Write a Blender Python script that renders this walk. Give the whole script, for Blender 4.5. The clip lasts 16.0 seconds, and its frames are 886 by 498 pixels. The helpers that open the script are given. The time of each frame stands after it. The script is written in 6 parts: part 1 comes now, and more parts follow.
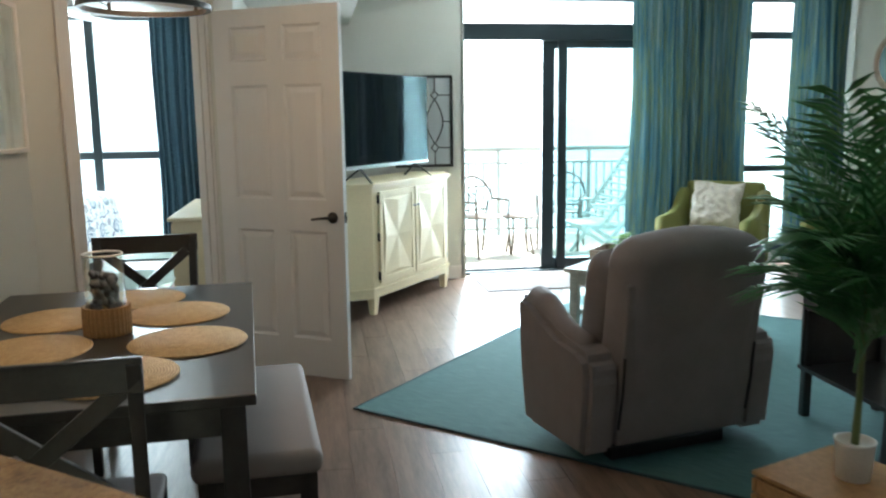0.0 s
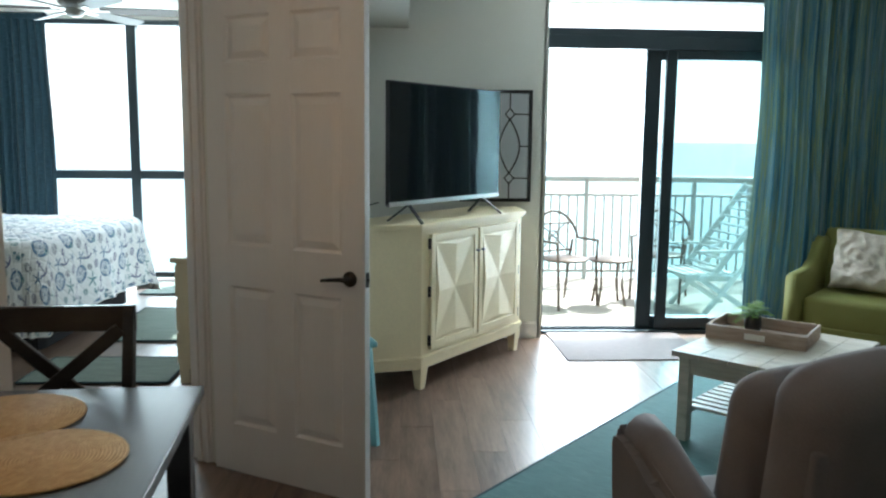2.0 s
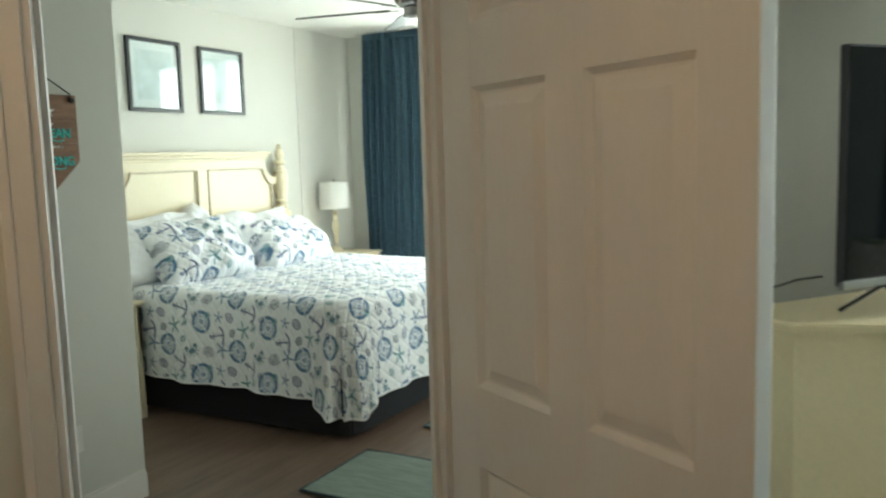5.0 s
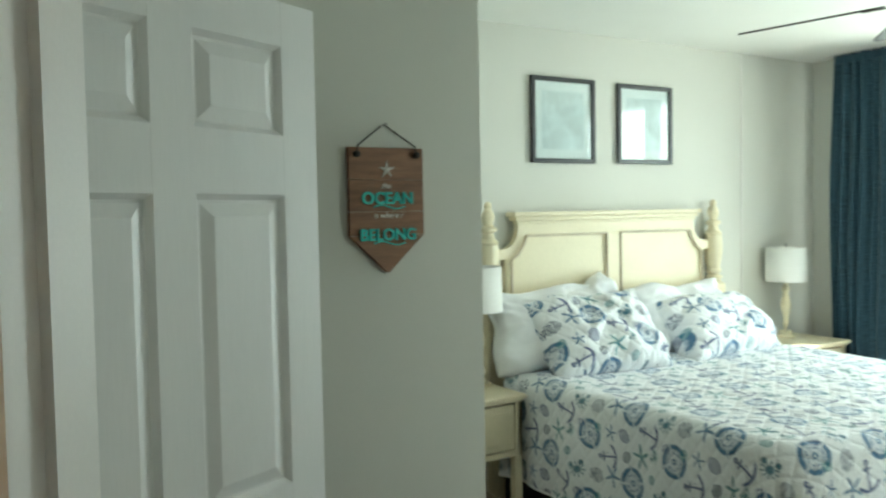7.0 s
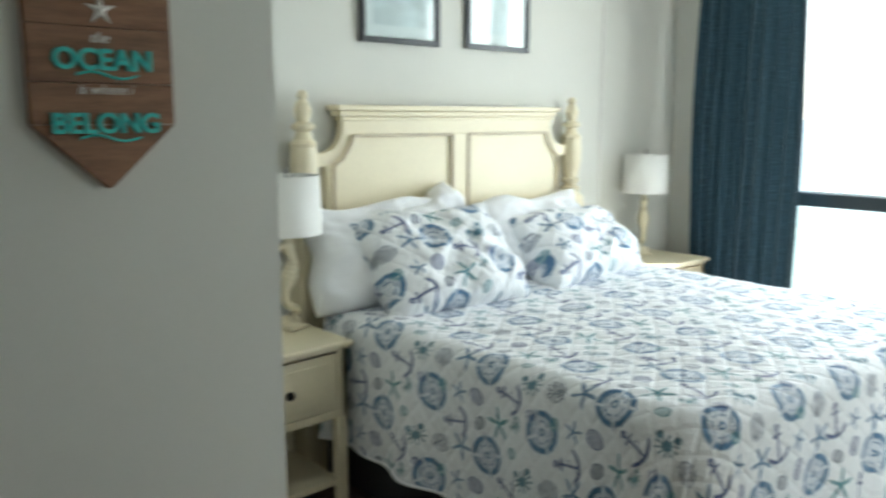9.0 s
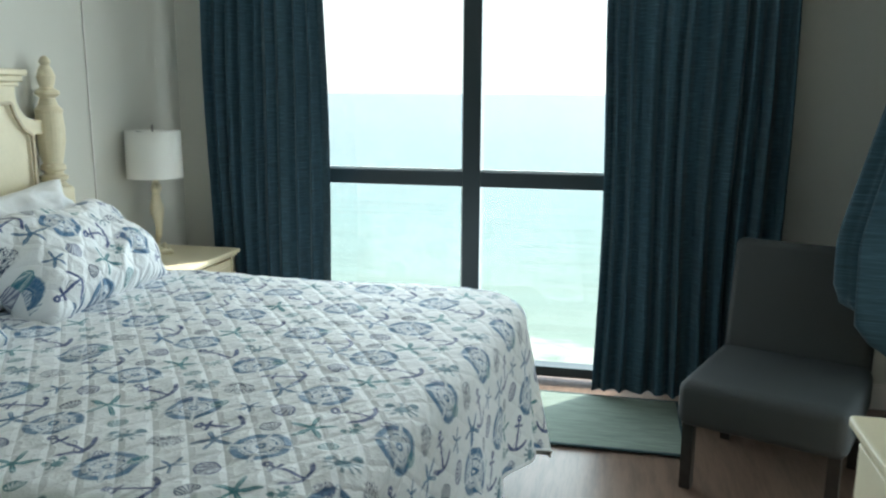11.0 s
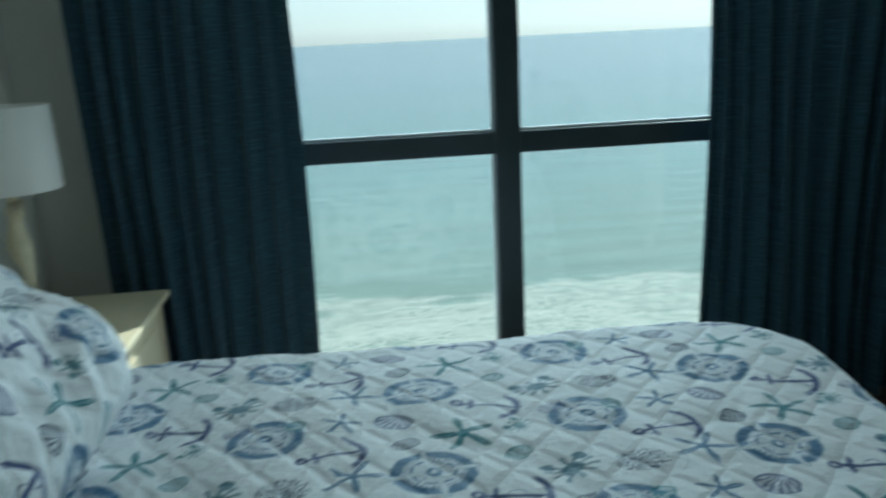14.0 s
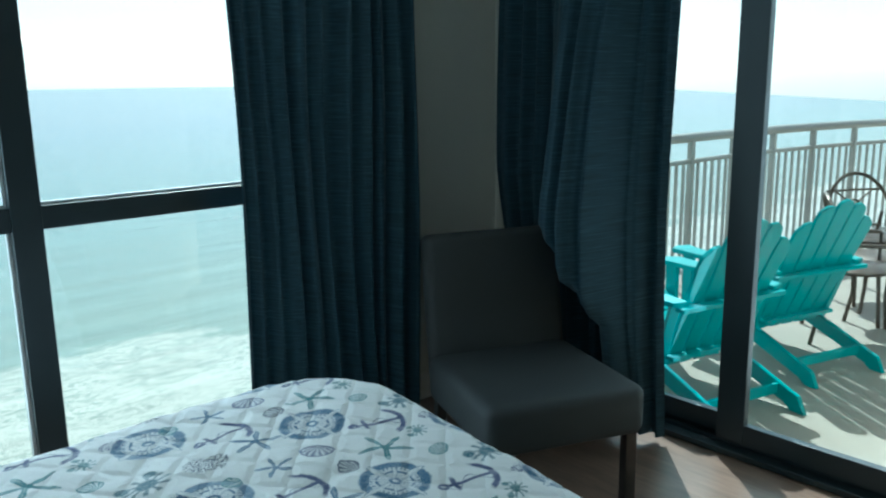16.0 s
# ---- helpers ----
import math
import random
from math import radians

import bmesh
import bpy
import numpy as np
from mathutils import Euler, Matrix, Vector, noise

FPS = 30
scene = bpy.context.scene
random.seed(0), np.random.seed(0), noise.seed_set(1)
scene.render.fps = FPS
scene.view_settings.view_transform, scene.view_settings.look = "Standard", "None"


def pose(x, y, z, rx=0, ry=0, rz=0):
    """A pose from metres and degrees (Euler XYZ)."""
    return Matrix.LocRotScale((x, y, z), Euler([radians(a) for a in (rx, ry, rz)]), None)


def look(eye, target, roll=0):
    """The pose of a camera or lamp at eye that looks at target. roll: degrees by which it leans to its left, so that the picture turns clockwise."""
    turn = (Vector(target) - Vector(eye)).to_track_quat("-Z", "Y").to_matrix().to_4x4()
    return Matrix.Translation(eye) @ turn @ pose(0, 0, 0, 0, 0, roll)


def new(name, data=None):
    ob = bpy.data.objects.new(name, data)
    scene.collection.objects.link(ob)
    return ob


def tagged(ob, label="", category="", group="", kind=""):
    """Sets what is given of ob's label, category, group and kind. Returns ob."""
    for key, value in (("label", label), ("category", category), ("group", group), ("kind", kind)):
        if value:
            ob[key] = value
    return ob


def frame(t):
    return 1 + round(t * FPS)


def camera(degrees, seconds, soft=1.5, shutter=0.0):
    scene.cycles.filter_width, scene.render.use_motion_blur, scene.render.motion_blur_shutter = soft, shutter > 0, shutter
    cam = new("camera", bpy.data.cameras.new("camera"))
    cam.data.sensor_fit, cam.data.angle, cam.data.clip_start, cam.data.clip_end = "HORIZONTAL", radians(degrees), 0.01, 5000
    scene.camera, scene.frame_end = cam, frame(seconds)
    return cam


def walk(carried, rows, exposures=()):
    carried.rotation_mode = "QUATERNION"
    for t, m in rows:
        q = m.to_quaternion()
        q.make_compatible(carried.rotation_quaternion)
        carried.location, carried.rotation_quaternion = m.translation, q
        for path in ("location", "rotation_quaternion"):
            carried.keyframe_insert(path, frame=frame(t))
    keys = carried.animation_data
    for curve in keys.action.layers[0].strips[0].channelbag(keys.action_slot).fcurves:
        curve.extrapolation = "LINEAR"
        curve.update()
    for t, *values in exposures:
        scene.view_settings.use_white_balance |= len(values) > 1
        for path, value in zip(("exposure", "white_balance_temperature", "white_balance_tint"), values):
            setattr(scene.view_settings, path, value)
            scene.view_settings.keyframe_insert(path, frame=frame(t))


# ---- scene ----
cam = camera(57.6, 16.0, soft=2.2, shutter=0.4)
PATH = [
    (0, (4.142, -9.817, 1.5), (4.449, -7.868, 1.176), -0.7),
    (0.5, (4.204, -9.522, 1.502), (4.426, -7.558, 1.194), -0.4),
    (1, (4.269, -9.226, 1.508), (4.434, -7.256, 1.201), 0.2),
    (1.5, (4.377, -8.865, 1.517), (4.489, -6.89, 1.223), 0.8),
    (2, (4.441, -8.496, 1.516), (4.542, -6.517, 1.242), 0.6),
    (2.5, (4.501, -8.082, 1.526), (4.627, -6.102, 1.271), 0.0),
    (3, (4.564, -7.699, 1.514), (4.526, -5.719, 1.234), -0.1),
    (3.2, (4.56, -7.582, 1.528), (4.412, -5.608, 1.245), -0.1),
    (5.3, (4.353, -6.295, 1.547), (3.305, -4.601, 1.366), -1.6),
    (5.5, (4.279, -6.144, 1.595), (3.158, -4.492, 1.474), -1.1),
    (6, (4.13, -5.869, 1.616), (2.827, -4.354, 1.532), -0.7),
    (6.5, (3.951, -5.618, 1.628), (2.406, -4.351, 1.529), -0.9),
    (7, (3.724, -5.487, 1.64), (2.014, -4.454, 1.552), -1.1),
    (7.5, (3.484, -5.383, 1.653), (1.719, -4.448, 1.541), -1.0),
    (8, (3.312, -5.22, 1.599), (1.51, -4.374, 1.401), -0.6),
    (8.5, (3.103, -5.014, 1.593), (1.374, -4.055, 1.295), -0.1),
    (9, (2.987, -4.891, 1.591), (1.541, -3.548, 1.266), 0.1),
    (9.5, (2.873, -4.796, 1.588), (1.697, -3.212, 1.257), -0.7),
    (10, (2.815, -4.597, 1.56), (1.95, -2.824, 1.232), -0.6),
    (10.2, (2.79, -4.51, 1.564), (2.052, -2.679, 1.243), -0.4),
    (12.3, (1.718, -3.727, 1.538), (1.406, -1.81, 1.061), 0.6),
    (12.5, (1.632, -3.616, 1.517), (1.256, -1.712, 1.035), 0.4),
    (13, (1.351, -3.356, 1.506), (0.925, -1.471, 0.993), -1.0),
    (13.5, (1.178, -3.108, 1.496), (0.933, -1.195, 0.967), -2.7),
    (14, (1.142, -2.927, 1.488), (1.334, -1.002, 0.979), -2.8),
    (14.5, (1.089, -2.838, 1.527), (1.796, -1.021, 1.08), -1.7),
    (15, (1.033, -2.815, 1.537), (2.158, -1.211, 1.135), -0.7),
    (15.5, (0.997, -2.855, 1.534), (2.247, -1.347, 1.13), -0.4),
    (16, (0.953, -2.849, 1.526), (2.267, -1.398, 1.118), -0.8),
]
EXPOSURES = [(0, 2.3, 5950, 4), (1.5, 1.87, 5900, 5), (3.2, 1.4, 6050, 4), (5.3, 2.0, 6800, 0), (6.2, 1.95, 6700, -4), (7.2, 1.74, 6600, -5), (8.0, 1.64, 6500, -3), (8.7, 1.74, 6400, 9), (10, 1.25, 6500, 8), (12.3, 0.6, 5850, 1), (13.5, 0.2, 5800, 0), (14.3, -0.3, 5300, -10), (15, 0.05, 5400, -8), (16, 0.2, 5400, -6)]
walk(cam, [(t, look(eye, target, roll)) for t, eye, target, roll in PATH], EXPOSURES)

# ---- light ----
SUN_EL, SUN_AZ = 50, 42          # degrees; azimuth from +y towards +x
world = bpy.data.worlds.new("sky")
scene.world = world
world.use_nodes = True
wn = world.node_tree
sky = wn.nodes.new("ShaderNodeTexSky")
sky.sky_type, sky.sun_disc = "NISHITA", False
sky.sun_elevation, sky.sun_rotation = radians(SUN_EL), radians(SUN_AZ)
sky.dust_density = 0.6
wn.nodes["Background"].inputs["Strength"].default_value = 0.15
haze = wn.nodes.new("ShaderNodeHueSaturation")
haze.inputs["Saturation"].default_value = 0.28
wn.links.new(sky.outputs[0], haze.inputs["Color"])
wn.links.new(haze.outputs[0], wn.nodes["Background"].inputs["Color"])

sun_data = bpy.data.lights.new("sun", "SUN")
sun_data.energy, sun_data.angle, sun_data.color = 4.5, radians(0.5), (1.0, 0.95, 0.86)
sun = new("sun", sun_data)
se, sa = radians(SUN_EL), radians(SUN_AZ)
sun_dir = Vector((math.sin(sa) * math.cos(se), math.cos(sa) * math.cos(se), math.sin(se)))
sun.matrix_world = look(tuple(sun_dir * 40), (0, 0, 0))


def window_light(name, centre, aim, w, h, power):
    """An area lamp in an opening, for the sky's light."""
    data = bpy.data.lights.new(name, "AREA")
    data.shape, data.size, data.size_y = "RECTANGLE", w, h
    data.energy, data.color = power, (0.86, 0.95, 1.0)
    ob = new(name, data)
    ob.matrix_world = look(centre, aim)
    return ob


window_light("skylight_bedroom_window", (1.7, 0.30, 1.4), (1.7, -2, 1.1), 2.2, 2.4, 46)
window_light("skylight_bedroom_slider", (4.2, -1.5, 1.2), (2, -1.8, 0.9), 1.6, 2.1, 15)
window_light("skylight_living_slider", (6.4, -1.9, 1.3), (6.2, -5, 1.0), 1.8, 2.3, 80)
window_light("skylight_living_window", (8.7, -1.9, 1.5), (8, -5, 1.0), 1.0, 2.1, 25)


# ---- materials ----
class V:
    """A value in a node tree, with arithmetic that adds Math nodes."""
    tree = None

    def __init__(self, s):
        self.s = s

    def op(self, kind, *others):
        n = V.tree.nodes.new("ShaderNodeMath")
        n.operation = kind
        for i, o in enumerate((self, *others)):
            if isinstance(o, V):
                V.tree.links.new(o.s, n.inputs[i])
            else:
                n.inputs[i].default_value = o
        return V(n.outputs[0])

    def __add__(self, o): return self.op("ADD", o)
    def __sub__(self, o): return self.op("SUBTRACT", o)
    def __mul__(self, o): return self.op("MULTIPLY", o)
    def __truediv__(self, o): return self.op("DIVIDE", o)
    def low(self, o): return self.op("MINIMUM", o)
    def high(self, o): return self.op("MAXIMUM", o)
    def size(self): return self.op("ABSOLUTE")
    def cos(self): return self.op("COSINE")
    def frac(self): return self.op("FRACT")
    def step(self, edge, soft):
        """1 where the value is under edge."""
        n = V.tree.nodes.new("ShaderNodeMapRange")
        V.tree.links.new(self.s, n.inputs["Value"])
        n.inputs["From Min"].default_value, n.inputs["From Max"].default_value = edge - soft, edge + soft
        n.inputs["To Min"].default_value, n.inputs["To Max"].default_value = 1, 0
        return V(n.outputs["Result"])


def base(name, rough=0.6, metal=0.0):
    m = bpy.data.materials.new(name)
    m.use_nodes = True
    t = m.node_tree
    b = t.nodes["Principled BSDF"]
    b.inputs["Roughness"].default_value, b.inputs["Metallic"].default_value = rough, metal
    return m, t, b


def coords(t, kind="Object", scale=(1, 1, 1), rot=(0, 0, 0)):
    c, mp = t.nodes.new("ShaderNodeTexCoord"), t.nodes.new("ShaderNodeMapping")
    mp.inputs["Scale"].default_value = scale
    mp.inputs["Rotation"].default_value = rot
    t.links.new(c.outputs[kind], mp.inputs["Vector"])
    return mp.outputs["Vector"]


def noise_tex(t, vec, scale, detail=4, rough=0.55):
    n = t.nodes.new("ShaderNodeTexNoise")
    n.inputs["Scale"].default_value, n.inputs["Detail"].default_value, n.inputs["Roughness"].default_value = scale, detail, rough
    t.links.new(vec, n.inputs["Vector"])
    return n.outputs["Fac"]


def ramp(t, fac, stops):
    r = t.nodes.new("ShaderNodeValToRGB")
    while len(r.color_ramp.elements) < len(stops):
        r.color_ramp.elements.new(0.5)
    for e, (p, c) in zip(r.color_ramp.elements, stops):
        e.position, e.color = p, (*c, 1)
    t.links.new(fac, r.inputs["Fac"])
    return r.outputs["Color"]


def bump(t, b, height, strength, dist=0.002):
    n = t.nodes.new("ShaderNodeBump")
    n.inputs["Strength"].default_value, n.inputs["Distance"].default_value = strength, dist
    t.links.new(height, n.inputs["Height"])
    t.links.new(n.outputs[0], b.inputs["Normal"])


def plain(name, col, rough=0.6, metal=0.0, var=0.12, big=3.0, fine=120.0, relief=0.15, dist=0.001, kind="Object", stretch=(1, 1, 1)):
    """A surface with slow stains and a fine grain."""
    m, t, b = base(name, rough, metal)
    v = coords(t, kind, stretch)
    n1, n2 = noise_tex(t, v, big, 3), noise_tex(t, v, fine, 3)
    mix = t.nodes.new("ShaderNodeMath")
    mix.operation = "ADD"
    t.links.new(n1, mix.inputs[0])
    t.links.new(n2, mix.inputs[1])
    half = t.nodes.new("ShaderNodeMath")
    half.operation = "MULTIPLY"
    half.inputs[1].default_value = 0.5
    t.links.new(mix.outputs[0], half.inputs[0])
    lo, hi = [c * (1 - var) for c in col], [min(1, c * (1 + var)) for c in col]
    t.links.new(ramp(t, half.outputs[0], [(0.3, lo), (0.7, hi)]), b.inputs["Base Color"])
    if relief:
        bump(t, b, n2, relief, dist)
    return m


def wood(name, dark, light, rough=0.4, along="y", scale=1.0, relief=0.15, coat=0.0):
    m, t, b = base(name, rough)
    st = {"x": (1, 9, 9), "y": (9, 1, 9), "z": (9, 9, 1)}[along]
    v = coords(t, "Object", tuple(s * scale for s in st))
    oi = t.nodes.new("ShaderNodeObjectInfo")
    add = t.nodes.new("ShaderNodeVectorMath")
    add.operation = "ADD"
    sc = t.nodes.new("ShaderNodeMath")
    sc.operation = "MULTIPLY"
    sc.inputs[1].default_value = 37.0
    t.links.new(oi.outputs["Random"], sc.inputs[0])
    t.links.new(v, add.inputs[0])
    t.links.new(sc.outputs[0], add.inputs[1])
    n1 = noise_tex(t, add.outputs[0], 2.2, 8, 0.65)
    n2 = noise_tex(t, add.outputs[0], 14, 4, 0.6)
    s = t.nodes.new("ShaderNodeMath")
    s.operation = "MULTIPLY_ADD"
    s.inputs[1].default_value = 0.35
    t.links.new(n2, s.inputs[0])
    t.links.new(n1, s.inputs[2])
    sh = t.nodes.new("ShaderNodeMath")
    sh.operation = "MULTIPLY_ADD"
    sh.inputs[1].default_value = 0.16
    t.links.new(oi.outputs["Random"], sh.inputs[0])
    t.links.new(s.outputs[0], sh.inputs[2])
    t.links.new(ramp(t, sh.outputs[0], [(0.45, dark), (0.95, light)]), b.inputs["Base Color"])
    b.inputs["Coat Weight"].default_value = coat
    bump(t, b, n1, relief, 0.002)
    return m


def glass(name, tint=(1, 1, 1), rough=0.0):
    m, t, b = base(name, rough)
    out = t.nodes["Material Output"]
    tr, gl, mx, lw = (t.nodes.new(k) for k in ("ShaderNodeBsdfTransparent", "ShaderNodeBsdfGlossy", "ShaderNodeMixShader", "ShaderNodeLayerWeight"))
    tr.inputs["Color"].default_value = (*tint, 1)
    gl.inputs["Roughness"].default_value = 0.02
    lw.inputs["Blend"].default_value = 0.5
    V.tree = t
    t.links.new((V(lw.outputs["Facing"]).op("POWER", 4.0) * 0.7 + 0.035).s, mx.inputs[0])
    t.links.new(tr.outputs[0], mx.inputs[1])
    t.links.new(gl.outputs[0], mx.inputs[2])
    t.links.new(mx.outputs[0], out.inputs["Surface"])
    return m


def emit(name, col, power):
    m, t, b = base(name)
    b.inputs["Base Color"].default_value = (*col, 1)
    b.inputs["Emission Color"].default_value = (*col, 1)
    b.inputs["Emission Strength"].default_value = power
    return m


def cloth(name, stops, rough=0.9, weave=(60, 900), relief=0.3, kind="UV", sheen=0.2):
    """Woven cloth with slubs across it."""
    m, t, b = base(name, rough)
    v1 = coords(t, kind, (weave[0] * 0.12, weave[0] * 2.2, weave[0]))
    v2 = coords(t, kind, (weave[1], weave[1], weave[1]))
    n1, n2 = noise_tex(t, v1, 1.0, 4, 0.6), noise_tex(t, v2, 1.0, 2)
    t.links.new(ramp(t, n1, stops), b.inputs["Base Color"])
    b.inputs["Sheen Weight"].default_value = sheen
    bump(t, b, n2, relief, 0.001)
    return m


def print_cloth(name):
    """White quilted cotton with a printed sea pattern, laid out in metres of UV."""
    m, t, b = base(name, 0.62)
    V.tree = t
    uv = t.nodes.new("ShaderNodeUVMap")
    sep = t.nodes.new("ShaderNodeSeparateXYZ")
    t.links.new(uv.outputs[0], sep.inputs[0])
    # hand-drawn wobble
    wob = noise_tex(t, uv.outputs[0], 60, 2)
    wv = (V(wob) - 0.5) * 0.008
    u, v = V(sep.outputs[0]) + wv, V(sep.outputs[1]) - wv
    P, Q = 0.56, 0.318
    fine = V(noise_tex(t, uv.outputs[0], 170, 3, 0.7))
    wash = V(noise_tex(t, uv.outputs[0], 26, 3, 0.6))

    def local(cx, cy, turn=0.0):
        x = ((u - cx) / P + 0.5).frac() * P - P / 2
        y = ((v - cy) / Q + 0.5).frac() * Q - Q / 2
        if turn:
            c, s = math.cos(turn), math.sin(turn)
            x, y = x * c + y * s, y * c - x * s
        return x, y

    def polar(x, y):
        return (x * x + y * y).op("SQRT"), y.op("ARCTAN2", x)

    def line(d, w):
        return d.size().step(w, w * 0.3)

    def compass(cx, cy, r0, turn):
        r, a = polar(*local(cx, cy, turn))
        q = r / r0
        ring = line(q - 0.86, 0.12) * (fine * 0.7 + 0.60).low(1.0)
        ticks = ((a * 32).cos()).step(0.0, 0.3) * line(q - 0.66, 0.05) * 0.8
        fill = q.step(0.76, 0.04) * (fine * 0.30 + 0.02) + line(q - 0.50, 0.035) * 0.8 + line(q - 0.74, 0.020) * 0.9
        long_pts = ((a * 4).cos() * 0.5 + 0.5).op("POWER", 9.0) * 1.02 + 0.13
        short_pts = ((a * 4 + 3.1416).cos() * 0.5 + 0.5).op("POWER", 12.0) * 0.62 + 0.13
        pts = long_pts.high(short_pts)
        rose = (q - pts).step(0.0, 0.04)
        half_tone = ((a * 8).op("SINE")).step(0.0, 0.2) * rose * 0.3
        outline = line(q - pts, 0.045) * 0.9
        hub = line(q - 0.13, 0.05)
        return (ring.high(fill).high(ticks) * (rose * -0.85 + 1.0)).high(half_tone * q.step(0.95, 0.03)).high(outline * q.step(1.1, 0.02)).high(hub)

    def star(cx, cy, r0, turn):
        r, a = polar(*local(cx, cy, turn))
        arm = ((a * 5).cos() * 0.5 + 0.5).op("POWER", 3.0)
        body = (r / r0 - arm * 0.95).step(0.20, 0.03)
        spine = (arm - 0.93).step(0.0, 0.05)
        return body * (spine * 0.25 + 0.75) * (fine * 0.8 + 0.6).low(1.0)

    def shell(cx, cy, r0, turn):
        x, y = local(cx, cy, turn)
        r, a = polar(x, y * 1.25)
        body = (r / r0).step(0.85, 0.07)
        r2, a2 = polar(x, y + r0 * 0.75)
        ribs = (a2 * 22).cos() * 0.4 + 0.6
        rim = line(r / r0 - 0.83, 0.07)
        return (body * ribs * (fine * 0.8 + 0.5).low(1.0)).high(rim * 0.9)

    def anchor(cx, cy, r0, turn):
        x, y = local(cx, cy, turn)
        w = r0 * 0.072
        shank = line(x, w) * (y.size()).step(r0 * 0.8, w)
        stock = line(y - r0 * 0.55, w) * x.size().step(r0 * 0.36, w)
        r, a = polar(x, y - r0 * 0.15)
        arc = line(r - r0 * 0.95, w * 1.4) * y.step(-r0 * 0.35, w)
        r3, a3 = polar(x, y - r0 * 0.95)
        eye = line(r3 - r0 * 0.13, w)
        rope = line(x - (y * (5.0 / r0)).cos() * (r0 * 0.26), w * 0.35) * y.size().step(r0 * 0.9, w)
        return shank.high(stock).high(arc).high(eye).high(rope * 0.7)

    def coral(cx, cy, r0, turn):
        x, y = local(cx, cy, turn)
        r, a = polar(x, y * 1.25)
        twig = V(noise_tex(t, uv.outputs[0], 95, 2, 0.5))
        lines = line(twig - 0.5, 0.03).high(line((a * 9 + twig * 7).cos(), 0.34))
        return (r / r0 + (twig - 0.5) * 0.6).step(0.85, 0.05) * lines

    def crab(cx, cy, r0, turn):
        x, y = local(cx, cy, turn)
        r, a = polar(x, y * 1.3)
        body = (r / r0).step(0.45, 0.08)
        legs = ((a * 10).cos() + (fine - 0.5)).step(-0.35, 0.2) * (r / r0).step(0.95, 0.08)
        claw, _ = polar(x - r0 * 0.65, y - r0 * 0.55)
        claw2, _ = polar(x + r0 * 0.65, y - r0 * 0.55)
        tone = (fine * 1.3 + 0.25).low(1.0)
        return body.high(legs * 0.85).high((claw / r0).step(0.26, 0.05)).high((claw2 / r0).step(0.26, 0.05)) * tone

    navy, blue, teal, slate = (0.010, 0.040, 0.11), (0.026, 0.135, 0.28), (0.006, 0.19, 0.23), (0.055, 0.085, 0.22)
    motifs = [(compass(0, 0, 0.070, 0.2), blue), (compass(0.28, 0.159, 0.070, 0.5), blue),
              (anchor(0.118, -0.085, 0.062, 1.35), slate), (anchor(0.405, 0.085, 0.060, 1.75), slate),
              (star(0.060, 0.125, 0.052, 0.5), teal), (star(0.435, 0.005, 0.047, 1.1), blue),
              (shell(0.142, 0.050, 0.027, 0.4), teal), (shell(0.505, -0.122, 0.039, 2.6), slate), (shell(0.33, -0.122, 0.026, 1.2), teal),
              (shell(0.522, 0.105, 0.030, 0.9), navy), (crab(0.215, -0.020, 0.048, 0.4), (0.02, 0.14, 0.21)), (crab(0.158, 0.148, 0.030, 1.1), (0.03, 0.18, 0.22)),
              (coral(0.325, -0.020, 0.050, 0), navy), (star(0.415, -0.125, 0.034, 0.2), blue), (coral(0.225, -0.118, 0.030, 0), slate)]
    cream = t.nodes.new("ShaderNodeRGB")
    cream.outputs[0].default_value = (0.84, 0.86, 0.87, 1)
    col = cream.outputs[0]
    ink = (wash * 0.7 + 0.68).low(1.0)
    for mask, c in motifs:
        mx = t.nodes.new("ShaderNodeMix")
        mx.data_type = "RGBA"
        t.links.new((mask * ink).low(1.0).s, mx.inputs["Factor"])
        t.links.new(col, mx.inputs["A"])
        mx.inputs["B"].default_value = (*c, 1)
        col = mx.outputs["Result"]
    t.links.new(col, b.inputs["Base Color"])
    # quilting in diamonds
    d1 = ((u + v * 0.75) / 0.092).frac() - 0.5
    d2 = ((u - v * 0.75) / 0.092).frac() - 0.5
    puff = d1.size().high(d2.size()).step(0.40, 0.10)
    crease = V(noise_tex(t, uv.outputs[0], 20, 5, 0.7))
    ridge = (V(noise_tex(t, uv.outputs[0], 34, 2, 0.5)) - 0.5).size() * -2.0
    b.inputs["Sheen Roughness"].default_value = 0.4
    bump(t, b, (puff * 1.0 + crease * 0.6 + ridge * 0.45 + fine * 0.10).s, 0.6, 0.008)
    b.inputs["Sheen Weight"].default_value = 0.45
    return m


